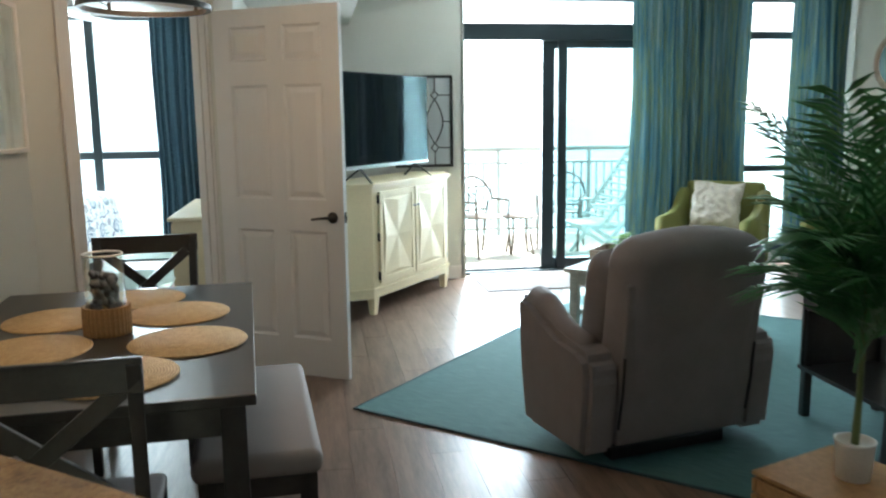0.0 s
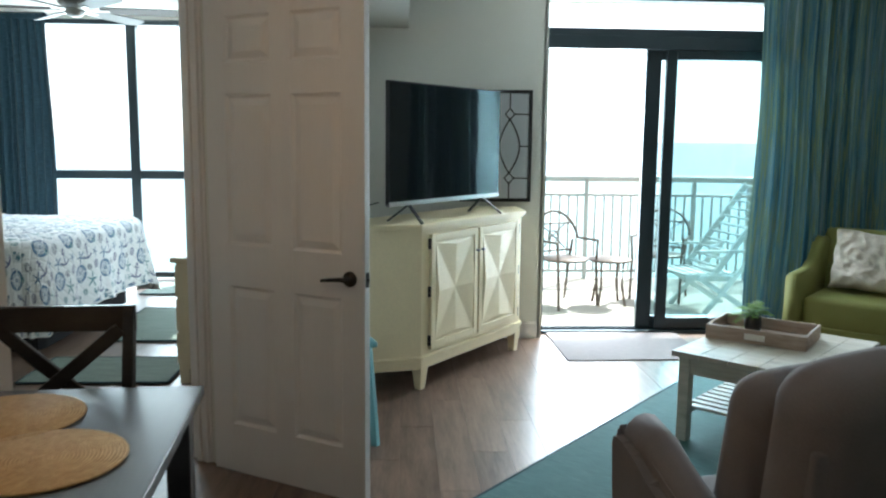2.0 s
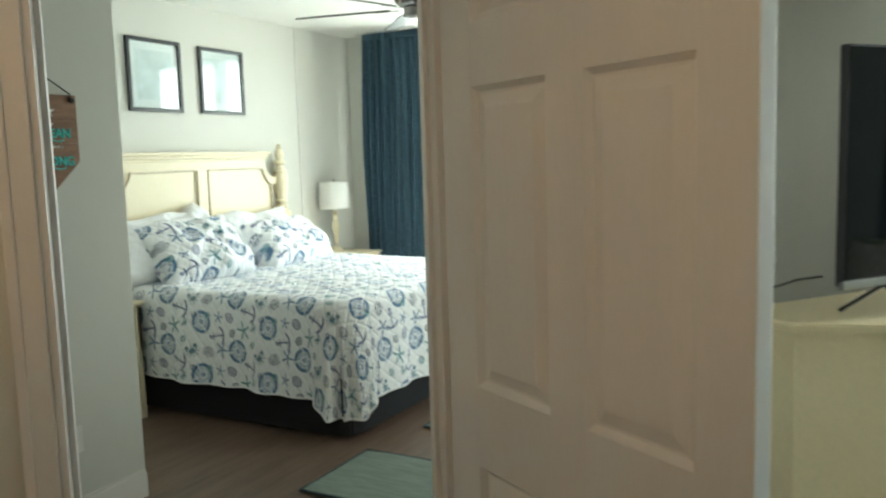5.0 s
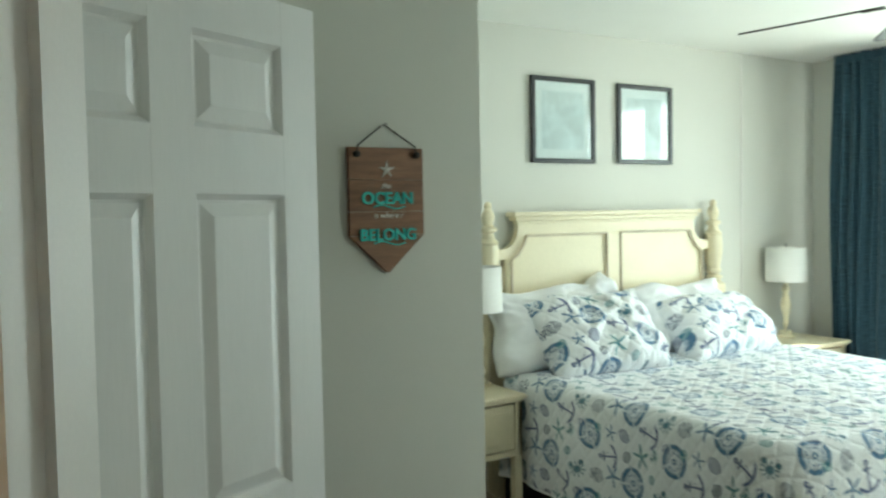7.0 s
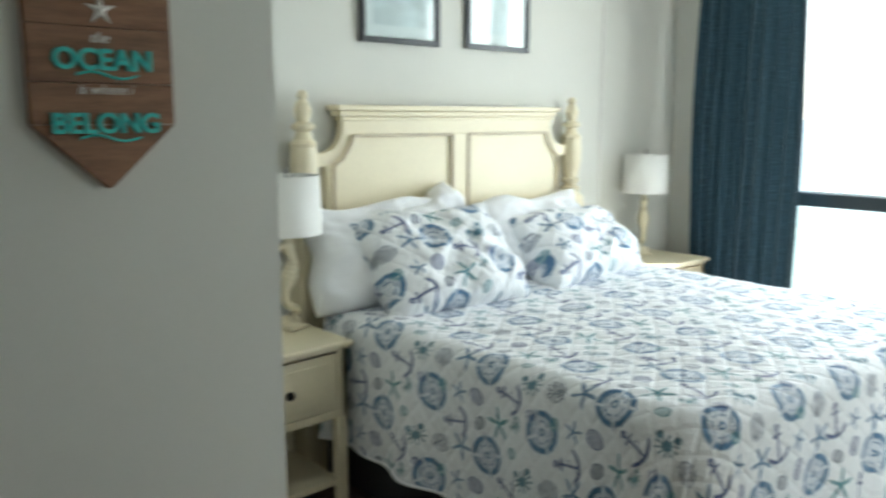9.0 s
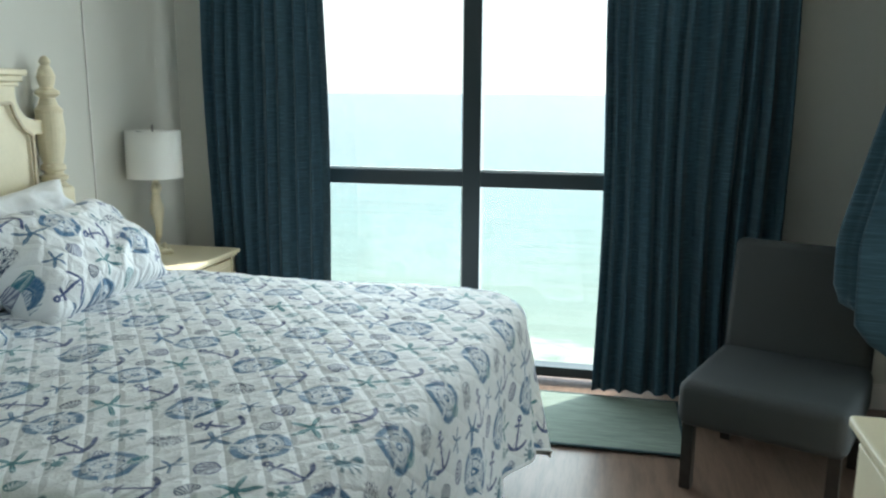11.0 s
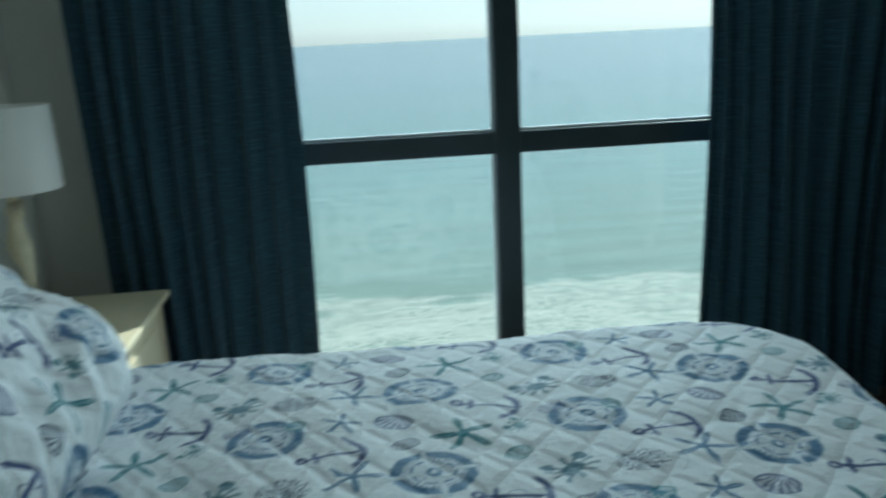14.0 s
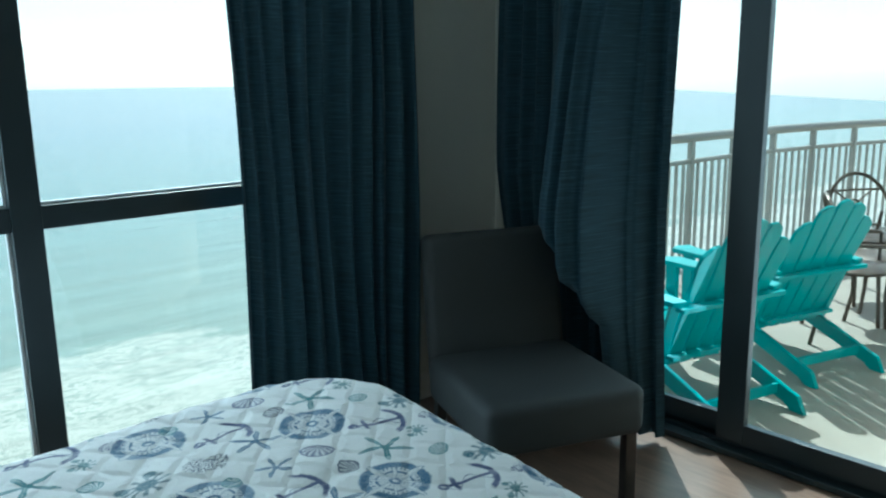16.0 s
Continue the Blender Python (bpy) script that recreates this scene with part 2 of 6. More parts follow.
def stripe_cloth(name):
    """Curtain cloth with upright stripes in blue, grey and olive."""
    m, t, b = base(name, 0.9)
    v = coords(t, "UV", (30, 0.6, 1))
    n = noise_tex(t, v, 1.0, 3, 0.75)
    t.links.new(ramp(t, n, [(0.30, (0.022, 0.068, 0.11)), (0.45, (0.045, 0.125, 0.165)), (0.51, (0.15, 0.19, 0.085)), (0.55, (0.062, 0.15, 0.19)), (0.70, (0.21, 0.27, 0.27))]), b.inputs["Base Color"])
    n2 = noise_tex(t, coords(t, "UV", (500, 500, 1)), 1.0, 2)
    bump(t, b, n2, 0.3, 0.001)
    tl, mx = t.nodes.new("ShaderNodeBsdfTranslucent"), t.nodes.new("ShaderNodeMixShader")
    t.links.new(b.inputs["Base Color"].links[0].from_socket, tl.inputs["Color"])
    mx.inputs[0].default_value = 0.07
    t.links.new(b.outputs[0], mx.inputs[1])
    t.links.new(tl.outputs[0], mx.inputs[2])
    t.links.new(mx.outputs[0], t.nodes["Material Output"].inputs["Surface"])
    return m


M = {}
M["wall"] = plain("painted_wall", (0.625, 0.618, 0.565), 0.85, var=0.03, big=1.2, fine=260, relief=0.12)
M["ceiling"] = plain("ceiling_paint", (0.80, 0.80, 0.76), 0.9, var=0.03, big=2, fine=90, relief=0.5, dist=0.003)
M["trim"] = plain("white_trim", (0.72, 0.69, 0.66), 0.45, var=0.03, fine=200, relief=0.05)
M["door"] = plain("door_paint", (0.70, 0.69, 0.68), 0.42, var=0.03, big=2, fine=30, relief=0.12, stretch=(6, 6, 0.6))
M["cream"] = plain("cream_lacquer", (0.74, 0.66, 0.47), 0.42, var=0.05, big=4, fine=60, relief=0.08)
# copy of the cream, shifted to yellow to offset bluish light at the console
M["console_cream"] = plain("yellower_cream_lacquer", (0.76, 0.65, 0.42), 0.45, var=0.06, big=4, fine=60, relief=0.1)
M["cream_dark"] = plain("cream_lacquer_worn", (0.66, 0.60, 0.46), 0.5, var=0.08, big=6, fine=60, relief=0.08)
# browner, blotchier cream for the headboard mouldings
M["cream_brown"] = plain("brownish_cream_lacquer", (0.52, 0.44, 0.31), 0.5, var=0.25, big=9, fine=60, relief=0.08)
M["floor"] = wood("floor_plank", (0.070, 0.042, 0.030), (0.225, 0.150, 0.110), 0.33, "y", 1.0, 0.12)
M["subfloor"] = wood("floor_base", (0.066, 0.041, 0.030), (0.205, 0.140, 0.104), 0.34, "y", 1.0, 0.1)
M["floor"].node_tree.nodes["Principled BSDF"].inputs["Specular IOR Level"].default_value = 0.3
M["black_wood"] = wood("black_stained_wood", (0.008, 0.008, 0.009), (0.028, 0.026, 0.025), 0.32, "y", 1.0, 0.08, 0.25)
M["alu"] = plain("dark_window_frame", (0.022, 0.035, 0.042), 0.38, 0.3, var=0.15, fine=200, relief=0.05)
# sunlight on the dark frame's reveal, put into a pale colour
M["sunlit_edge"] = plain("painted_sunlit_edge", (0.50, 0.53, 0.54), 0.45, 0.2, var=0.06, relief=0)
M["glass"] = glass("window_glass", (0.96, 0.985, 0.98))
M["glass_tint"] = glass("tinted_glass", (0.78, 0.87, 0.88))
M["clear"] = glass("clear_glass", (0.93, 0.96, 0.95))
M["navy_curtain"] = cloth("navy_curtain_cloth", [(0.3, (0.010, 0.032, 0.050)), (0.55, (0.023, 0.064, 0.094)), (0.75, (0.060, 0.122, 0.158))], weave=(70, 700), sheen=0.1)
M["stripe"] = stripe_cloth("striped_curtain_cloth")
M["quilt"] = print_cloth("sea_print_quilt")
M["sheet"] = plain("white_cotton", (0.82, 0.83, 0.84), 0.9, var=0.03, big=8, fine=300, relief=0.3)
M["skirt"] = plain("black_bed_skirt", (0.012, 0.013, 0.016), 0.9, fine=300, relief=0.3)
M["shade"] = plain("lamp_shade_linen", (0.80, 0.79, 0.75), 0.9, var=0.02, fine=400, relief=0.2)
M["picture"] = plain("picture_print", (0.66, 0.70, 0.72), 0.3, var=0.25, big=5, fine=40, relief=0)
M["black"] = plain("black_frame", (0.012, 0.012, 0.014), 0.35, fine=200, relief=0.05)
M["sign_wood"] = wood("sign_board_wood", (0.10, 0.042, 0.018), (0.27, 0.13, 0.065), 0.55, "y", 2.5, 0.25)
M["teal_paint"] = plain("teal_letter_paint", (0.05, 0.52, 0.47), 0.5, relief=0)
M["white_paint"] = plain("white_letter_paint", (0.75, 0.73, 0.68), 0.6, relief=0)
M["rope"] = plain("dark_twine", (0.03, 0.025, 0.02), 0.9)
M["nickel"] = plain("brushed_nickel", (0.35, 0.34, 0.33), 0.28, 1.0, var=0.05, relief=0)
M["bronze"] = plain("dark_bronze", (0.04, 0.038, 0.036), 0.4, 0.8, relief=0)
M["recliner"] = plain("taupe_suede", (0.185, 0.162, 0.160), 0.85, var=0.18, big=5, fine=240, relief=0.3)
M["grey_chair"] = plain("slate_upholstery", (0.030, 0.036, 0.039), 0.7, var=0.1, big=4, fine=300, relief=0.3)
M["olive"] = plain("olive_upholstery", (0.16, 0.16, 0.038), 0.8, var=0.1, big=5, fine=260, relief=0.3)
M["cushion"] = plain("beige_cushion", (0.55, 0.49, 0.42), 0.9, var=0.18, big=30, fine=300, relief=0.35)
M["bench_seat"] = plain("taupe_bench_fabric", (0.23, 0.195, 0.185), 0.8, var=0.08, fine=300, relief=0.3)
M["rug"] = cloth("teal_woven_rug", [(0.3, (0.035, 0.10, 0.105)), (0.6, (0.07, 0.17, 0.17)), (0.8, (0.13, 0.24, 0.23))], weave=(90, 350), relief=0.9, kind="Object", sheen=0)
M["rug_edge"] = plain("rug_border", (0.03, 0.06, 0.07), 0.95)
M["mat"] = plain("grey_brown_mat", (0.17, 0.145, 0.14), 0.95, var=0.12, big=20, fine=200, relief=0.6)
M["green_rug"] = cloth("grey_green_rug", [(0.3, (0.11, 0.15, 0.13)), (0.7, (0.22, 0.27, 0.23))], weave=(60, 300), relief=0.8, kind="Object", sheen=0)
M["ash"] = wood("weathered_grey_wood", (0.26, 0.23, 0.18), (0.52, 0.48, 0.40), 0.5, "x", 1.2, 0.2)
M["tray"] = wood("whitewashed_tray_wood", (0.20, 0.13, 0.09), (0.45, 0.36, 0.29), 0.6, "x", 2, 0.3)
M["straw"] = None
M["wicker"] = plain("wicker", (0.42, 0.24, 0.10), 0.7, var=0.3, big=40, fine=200, relief=0.5, dist=0.002)
M["leaf"] = plain("palm_leaf", (0.055, 0.18, 0.06), 0.4, var=0.35, big=6, fine=60, relief=0.1)
M["fern"] = plain("fern_leaf", (0.16, 0.33, 0.05), 0.5, var=0.3, big=12, fine=60, relief=0.1)
M["stem"] = plain("palm_stem", (0.10, 0.13, 0.04), 0.6)
M["pot"] = plain("white_ceramic", (0.72, 0.70, 0.66), 0.35, relief=0)
M["black_pot"] = plain("black_ceramic", (0.015, 0.015, 0.016), 0.3, relief=0)
M["granite"] = plain("brown_granite", (0.36, 0.20, 0.085), 0.18, var=0.55, big=14, fine=120, relief=0)
M["screen"] = plain("tv_screen", (0.006, 0.008, 0.010), 0.045, relief=0, var=0.02)
M["screen"].node_tree.nodes["Principled BSDF"].inputs["Specular IOR Level"].default_value = 0.35
M["mirror"] = plain("antiqued_mirror_glass", (0.78, 0.81, 0.83), 0.34, 1.0, var=0.0, relief=0)
M["teal_plastic"] = plain("turquoise_resin", (0.015, 0.42, 0.44), 0.42, var=0.06, big=4, fine=160, relief=0.08)
M["patio"] = plain("bronze_patio_metal", (0.10, 0.075, 0.055), 0.45, 0.3, relief=0.05)
M["white_resin"] = plain("white_resin", (0.62, 0.66, 0.64), 0.5, relief=0.05)
M["rail"] = plain("balcony_rail_paint", (0.40, 0.40, 0.38), 0.5, 0.1, relief=0.05)
M["deck"] = plain("balcony_concrete", (0.42, 0.39, 0.34), 0.85, var=0.12, big=2, fine=60, relief=0.4, dist=0.003)
M["stucco"] = plain("exterior_stucco", (0.62, 0.58, 0.50), 0.9, var=0.06, fine=150, relief=0.5)
M["stone"] = plain("river_stones", (0.10, 0.085, 0.085), 0.5, var=0.5, big=20, fine=80, relief=0.2)
M["fan_blade"] = plain("fan_blade_wood", (0.035, 0.030, 0.026), 0.45, var=0.2, relief=0.1)
# glow added in place of the unseen kitchen's warm light
M["bulb"] = emit("added_warm_bulb", (1.0, 0.60, 0.32), 30)
M["outlet"] = plain("outlet_plastic", (0.75, 0.74, 0.70), 0.4, relief=0)
M["teal_wood"] = plain("teal_painted_wood", (0.12, 0.30, 0.32), 0.6, var=0.15, relief=0.2)


def straw():
    m, t, b = base("woven_straw", 0.75)
    V.tree = t
    c = t.nodes.new("ShaderNodeTexCoord")
    s = t.nodes.new("ShaderNodeSeparateXYZ")
    t.links.new(c.outputs["Object"], s.inputs[0])
    x, y = V(s.outputs[0]), V(s.outputs[1])
    r = (x * x + y * y).op("SQRT")
    rings = (r * 700.0).cos() * 0.5 + 0.5
    n = V(noise_tex(t, c.outputs["Object"], 60, 4))
    t.links.new(ramp(t, (rings * 0.35 + n * 0.7).s, [(0.25, (0.34, 0.21, 0.085)), (0.8, (0.66, 0.47, 0.24))]), b.inputs["Base Color"])
    bump(t, b, (rings + n * 0.5).s, 0.6, 0.002)
    return m


def sea_water():
    """Deep blue far out, green over the bar, white where the waves break."""
    m, t, b = base("sea_water", 0.22)
    V.tree = t
    c = t.nodes.new("ShaderNodeTexCoord")
    s = t.nodes.new("ShaderNodeSeparateXYZ")
    t.links.new(c.outputs["Object"], s.inputs[0])
    y = V(s.outputs[1])
    v1 = coords(t, "Object", (0.012, 0.05, 1))
    v2 = coords(t, "Object", (0.10, 0.22, 1))
    n1, n2 = V(noise_tex(t, v1, 1.0, 5, 0.6)), V(noise_tex(t, v2, 1.0, 6, 0.7))
    yy = (y + (n1 - 0.5) * 90.0) * 0.001
    depth = ramp(t, yy.op("POWER", 0.5).s, [(0.20, (0.33, 0.34, 0.27)), (0.34, (0.25, 0.33, 0.28)), (0.50, (0.17, 0.29, 0.28)), (0.85, (0.12, 0.22, 0.265)), (1.0, (0.12, 0.21, 0.26))])
    n3 = V(noise_tex(t, coords(t, "Object", (0.035, 0.03, 1)), 1.0, 3, 0.5))
    edge = (y + (n1 - 0.5) * 40.0 + (n3 - 0.5) * 60.0 + (n2 - 0.5) * 22.0)
    lace = V(noise_tex(t, coords(t, "Object", (0.34, 0.42, 1)), 1.0, 9, 0.75))
    cells = V(noise_tex(t, coords(t, "Object", (0.11, 0.15, 1)), 1.0, 4, 0.6))
    veins = (lace - 0.5).size().step(0.045, 0.04)
    surf = edge.step(119.0, 3.0) * ((cells * 2.8 - 0.95).high(0.10).low(0.85)).high(veins)
    crest = (edge - 121.0).size().step(3.5, 3.0) * (lace * 2.4 - 0.55).high(0.0).low(1.0)
    foam = (surf * edge.step(122.0, 4.0)).high(crest).low(1.0)
    mx = t.nodes.new("ShaderNodeMix")
    mx.data_type = "RGBA"
    t.links.new(foam.s, mx.inputs["Factor"])
    t.links.new(depth, mx.inputs["A"])
    mx.inputs["B"].default_value = (0.60, 0.61, 0.54, 1)
    swell = V(noise_tex(t, coords(t, "Object", (0.018, 0.16, 1)), 1.0, 7, 0.72))
    hs = t.nodes.new("ShaderNodeHueSaturation")
    t.links.new((swell * 0.9 + 0.55).s, hs.inputs["Value"])
    t.links.new(mx.outputs["Result"], hs.inputs["Color"])
    t.links.new(hs.outputs[0], b.inputs["Base Color"])
    bump(t, b, (n2 + n1 + swell).s, 0.35, 0.8)
    b.inputs["Specular IOR Level"].default_value = 0.25
    return m


M["straw"] = straw()
M["sea"] = sea_water()
M["sand"] = plain("beach_sand", (0.50, 0.43, 0.32), 0.95, var=0.08, big=0.2, fine=3, relief=0.2)


# ---- shape helpers ----
def box(x0, y0, z0, x1, y1, z1, bev=0.0, seg=2):
    bm = bmesh.new()
    bmesh.ops.create_cube(bm, size=1)
    for v in bm.verts:
        v.co = Vector(((x0 + x1) / 2 + v.co.x * (x1 - x0), (y0 + y1) / 2 + v.co.y * (y1 - y0), (z0 + z1) / 2 + v.co.z * (z1 - z0)))
    if bev:
        bmesh.ops.bevel(bm, geom=bm.edges[:], offset=bev, segments=seg, affect="EDGES", profile=0.5)
    return bm


def joined(*parts):
    out = bmesh.new()
    for p in parts:
        me = bpy.data.meshes.new("t")
        p.to_mesh(me)
        out.from_mesh(me)
        bpy.data.meshes.remove(me)
        p.free()
    return out


def moved(bm, m):
    bmesh.ops.transform(bm, matrix=m, verts=bm.verts)
    return bm


def lathe(profile, seg=24, cap=True):
    """A turned shape from (radius, height) pairs."""
    bm = bmesh.new()
    rings = [[bm.verts.new((r * math.cos(2 * math.pi * i / seg), r * math.sin(2 * math.pi * i / seg), z)) for i in range(seg)] for r, z in profile]
    for a, b in zip(rings, rings[1:]):
        for i in range(seg):
            bm.faces.new((a[i], a[(i + 1) % seg], b[(i + 1) % seg], b[i]))
    if cap:
        bm.faces.new(rings[0][::-1])
        bm.faces.new(rings[-1])
    return bm


def tube(points, r, seg=8, r_end=None):
    """A round bar along a line of points."""
    bm = bmesh.new()
    pts = [Vector(p) for p in points]
    rings = []
    for i, p in enumerate(pts):
        d = (pts[min(i + 1, len(pts) - 1)] - pts[max(i - 1, 0)]).normalized()
        side = d.cross(Vector((0, 0, 1)))
        side = side.normalized() if side.length > 0.05 else Vector((1, 0, 0))
        up = side.cross(d)
        rr = r if r_end is None else r + (r_end - r) * i / (len(pts) - 1)
        rings.append([bm.verts.new(p + rr * (side * math.cos(a) + up * math.sin(a))) for a in (2 * math.pi * k / seg for k in range(seg))])
    for a, b in zip(rings, rings[1:]):
        for i in range(seg):
            bm.faces.new((a[i], a[(i + 1) % seg], b[(i + 1) % seg], b[i]))
    bm.faces.new(rings[0][::-1])
    bm.faces.new(rings[-1])
    return bm


def slab(outline, z0, z1, bev=0.0):
    """An upright prism over a plan outline."""
    bm = bmesh.new()
    lo = [bm.verts.new((x, y, z0)) for x, y in outline]
    hi = [bm.verts.new((x, y, z1)) for x, y in outline]
    n = len(lo)
    bm.faces.new(lo[::-1])
    bm.faces.new(hi)
    for i in range(n):
        bm.faces.new((lo[i], lo[(i + 1) % n], hi[(i + 1) % n], hi[i]))
    bmesh.ops.recalc_face_normals(bm, faces=bm.faces[:])
    if bev:
        bmesh.ops.bevel(bm, geom=bm.edges[:], offset=bev, segments=2, affect="EDGES")
    return bm


def bar(p0, p1, w, h, bev=0.0):
    """A straight square bar between two points; w across, h upright."""
    p0, p1 = Vector(p0), Vector(p1)
    d = p1 - p0
    bm = box(-w / 2, -h / 2, 0, w / 2, h / 2, d.length, bev)
    q = d.to_track_quat("Z", "Y")
    return moved(bm, Matrix.Translation(p0) @ q.to_matrix().to_4x4())


def part(name, bm, mat, parent=None, label="", smooth=False, m=None):
    me = bpy.data.meshes.new(name)
    if smooth:
        for f in bm.faces:
            f.smooth = True
    bm.to_mesh(me)
    bm.free()
    me.materials.append(M[mat])
    ob = new(name, me)
    if parent:
        ob.parent = parent
    if m is not None:
        ob.matrix_basis = m
    if label:
        ob["label"] = label
    return ob


def thing(name, label, category, m, group="", kind=""):
    ob = new(name)
    ob.empty_display_size = 0.1
    ob.matrix_basis = m
    return tagged(ob, label, category, group, kind)


def grid(nu, nv, fn):
    """A sheet from fn(u, v), u and v from 0 to 1; fn gives a place and a UV in metres."""
    bm = bmesh.new()
    uv = bm.loops.layers.uv.new("UVMap")
    spots = [[fn(i / nu, j / nv) for j in range(nv + 1)] for i in range(nu + 1)]
    vs = [[bm.verts.new(s[0]) for s in row] for row in spots]
    for i in range(nu):
        for j in range(nv):
            f = bm.faces.new((vs[i][j], vs[i + 1][j], vs[i + 1][j + 1], vs[i][j + 1]))
            f.smooth = True
            for loop, (a, b) in zip(f.loops, ((i, j), (i + 1, j), (i + 1, j + 1), (i, j + 1))):
                loop[uv].uv = spots[a][b][1]
    return bm


def structure(name, bm, mat, label, category, m=None):
    return tagged(part(name, bm, mat, m=m), label, category, "", "structure")


# ---- the shell of the flat ----
CEIL = 2.70
structure("floor", slab([(-0.2, 0.14), (3.98, 0.14), (3.98, -2.2), (9.5, -2.2), (9.5, -12), (-0.2, -12)], -0.2, -0.004), "subfloor", "dark brown wood-look plank floor", "floor")
structure("ceiling", slab([(-0.2, 0.14), (4.05, 0.14), (4.05, -2.2), (9.5, -2.2), (9.5, -12), (-0.2, -12)], CEIL, CEIL + 0.2), "ceiling", "off-white textured ceiling", "ceiling")

structure("wall_headboard", box(-0.15, -3.95, 0, 0, 0.0, CEIL), "wall", "pale grey-green painted wall behind the bed", "wall")
structure("wall_closet", joined(slab([(-0.15, -3.95), (1.437, -3.95), (1.437, -5.64), (1.30, -5.64), (1.30, -4.08), (-0.15, -4.08)], 0, CEIL)), "wall", "grey-green painted wall with an outside corner", "wall")
# north wall of the bedroom, round the window opening x 0.62 to 2.74
structure("wall_north", joined(box(-0.15, 0.0, 0, 0.62, 0.14, CEIL), box(2.74, 0.0, 0, 4.05, 0.14, CEIL), box(0.62, 0.0, 2.66, 2.74, 0.14, CEIL)), "wall", "grey-green painted window wall of the bedroom", "wall")
# east wall of the bedroom with the sliding door opening y -2.15 to -0.45
structure("wall_east", joined(box(3.90, -0.45, 0, 4.05, 0.0, CEIL), box(3.90, -2.15, 2.45, 4.05, -0.45, CEIL), slab([(3.90, -2.15), (4.05, -2.15), (4.05, -2.36), (3.90, -2.36)], 0, CEIL)), "wall", "painted bedroom wall round the balcony door", "wall")
structure("wall_party", slab([(3.56, -2.36), (3.70, -2.36), (3.70, -4.78), (3.60, -4.88), (3.50, -4.79), (3.56, -4.73)], 0, CEIL), "wall", "painted wall between bedroom and living room", "wall")
structure("wall_jog", box(3.70, -2.50, 0, 3.90, -2.36, CEIL), "wall", "short painted wall", "wall")
# diagonal head over the bedroom doorway, from (3.55,-4.85) to (2.93,-5.43)
HINGE, JAMB = Vector((3.545, -4.85, 0)), Vector((2.959, -5.465, 0))
DU = (HINGE - JAMB).normalized()
DN = Vector((DU.y, -DU.x, 0))
DLEN = (HINGE - JAMB).length
DM = Matrix.Translation(JAMB) @ Matrix(((DU.x, -DN.x, 0, 0), (DU.y, -DN.y, 0, 0), (0, 0, 1, 0), (0, 0, 0, 1)))
structure("wall_door_head", box(0, 0.0, 2.14, DLEN, 0.12, CEIL), "wall", "painted wall over the bedroom doorway", "wall", DM)
structure("wall_dining", joined(slab([(2.959, -5.465), (2.78, -5.65), (2.78, -12), (2.64, -12), (2.64, -5.52), (2.876, -5.38)], 0, CEIL)), "wall", "warm white dining room wall", "wall")
structure("wall_bath", joined(box(2.30, -5.64, 0, 2.64, -5.52, CEIL), box(1.437, -5.64, 0, 1.46, -5.52, CEIL), box(1.46, -5.64, 2.13, 2.30, -5.52, CEIL)), "wall", "painted wall with the bathroom doorway", "wall")
structure("wall_bath_back", joined(box(0.2, -7.2, 0, 2.64, -7.08, CEIL), box(0.2, -7.08, 0, 0.32, -5.5, CEIL), box(0.32, -5.64, 0, 1.30, -5.55, CEIL)), "wall", "plain bathroom wall", "wall")
# living room: north wall with the slider opening x 5.53 to 7.9 and the window x 8.2 to 9.2
structure("wall_living_north", joined(box(3.90, -2.50, 0, 5.49, -2.36, CEIL), box(7.86, -2.36, 0, 8.2, -2.22, CEIL), box(9.2, -2.36, 0, 9.5, -2.22, CEIL), box(8.2, -2.36, 0, 9.2, -2.22, 0.12), box(5.49, -2.40, 2.58, 9.2, -2.22, CEIL)), "wall", "pale blue-green painted living room wall", "wall")
structure("wall_living_east", box(9.35, -12, 0, 9.5, -2.22, CEIL), "wall", "pale painted living room wall", "wall")
structure("wall_south", box(-0.2, -12.15, 0, 9.5, -12, CEIL), "wall", "pale painted kitchen wall", "wall")
structure("soffit", box(3.70, -4.6, 2.30, 4.48, -2.50, CEIL), "wall", "painted ceiling soffit", "soffit")


def baseboard(name, p0, p1, inward):
    p0, p1 = Vector((*p0, 0)), Vector((*p1, 0))
    n = Vector((*inward, 0))
    d = (p1 - p0).normalized()
    a, b, c, e = p0 + n * 0.002, p1 + n * 0.002, p1 + n * 0.016, p0 + n * 0.016
    bm = joined(slab([(a.x, a.y), (b.x, b.y), (c.x, c.y), (e.x, e.y)], 0, 0.115), slab([((p0 + n * .002).x, (p0 + n * .002).y), ((p1 + n * .002).x, (p1 + n * .002).y), ((p1 + n * .009).x, (p1 + n * .009).y), ((p0 + n * .009).x, (p0 + n * .009).y)], 0.115, 0.13))
    structure(name, bm, "trim", "white painted skirting board", "baseboard")


baseboard("baseboard", (0.01, -3.94), (0.01, -0.01), (1, 0))
baseboard("baseboard", (1.437, -5.4), (1.437, -3.955), (1, 0))
baseboard("baseboard", (0.02, -0.0), (0.6, -0.0), (0, -1))
baseboard("baseboard", (2.76, -0.0), (3.9, -0.0), (0, -1))
baseboard("baseboard", (3.75, -2.50), (5.47, -2.50), (0, -1))
baseboard("baseboard", (3.56, -4.7), (3.56, -2.4), (-1, 0))
baseboard("baseboard", (2.78, -9), (2.78, -5.62), (1, 0))
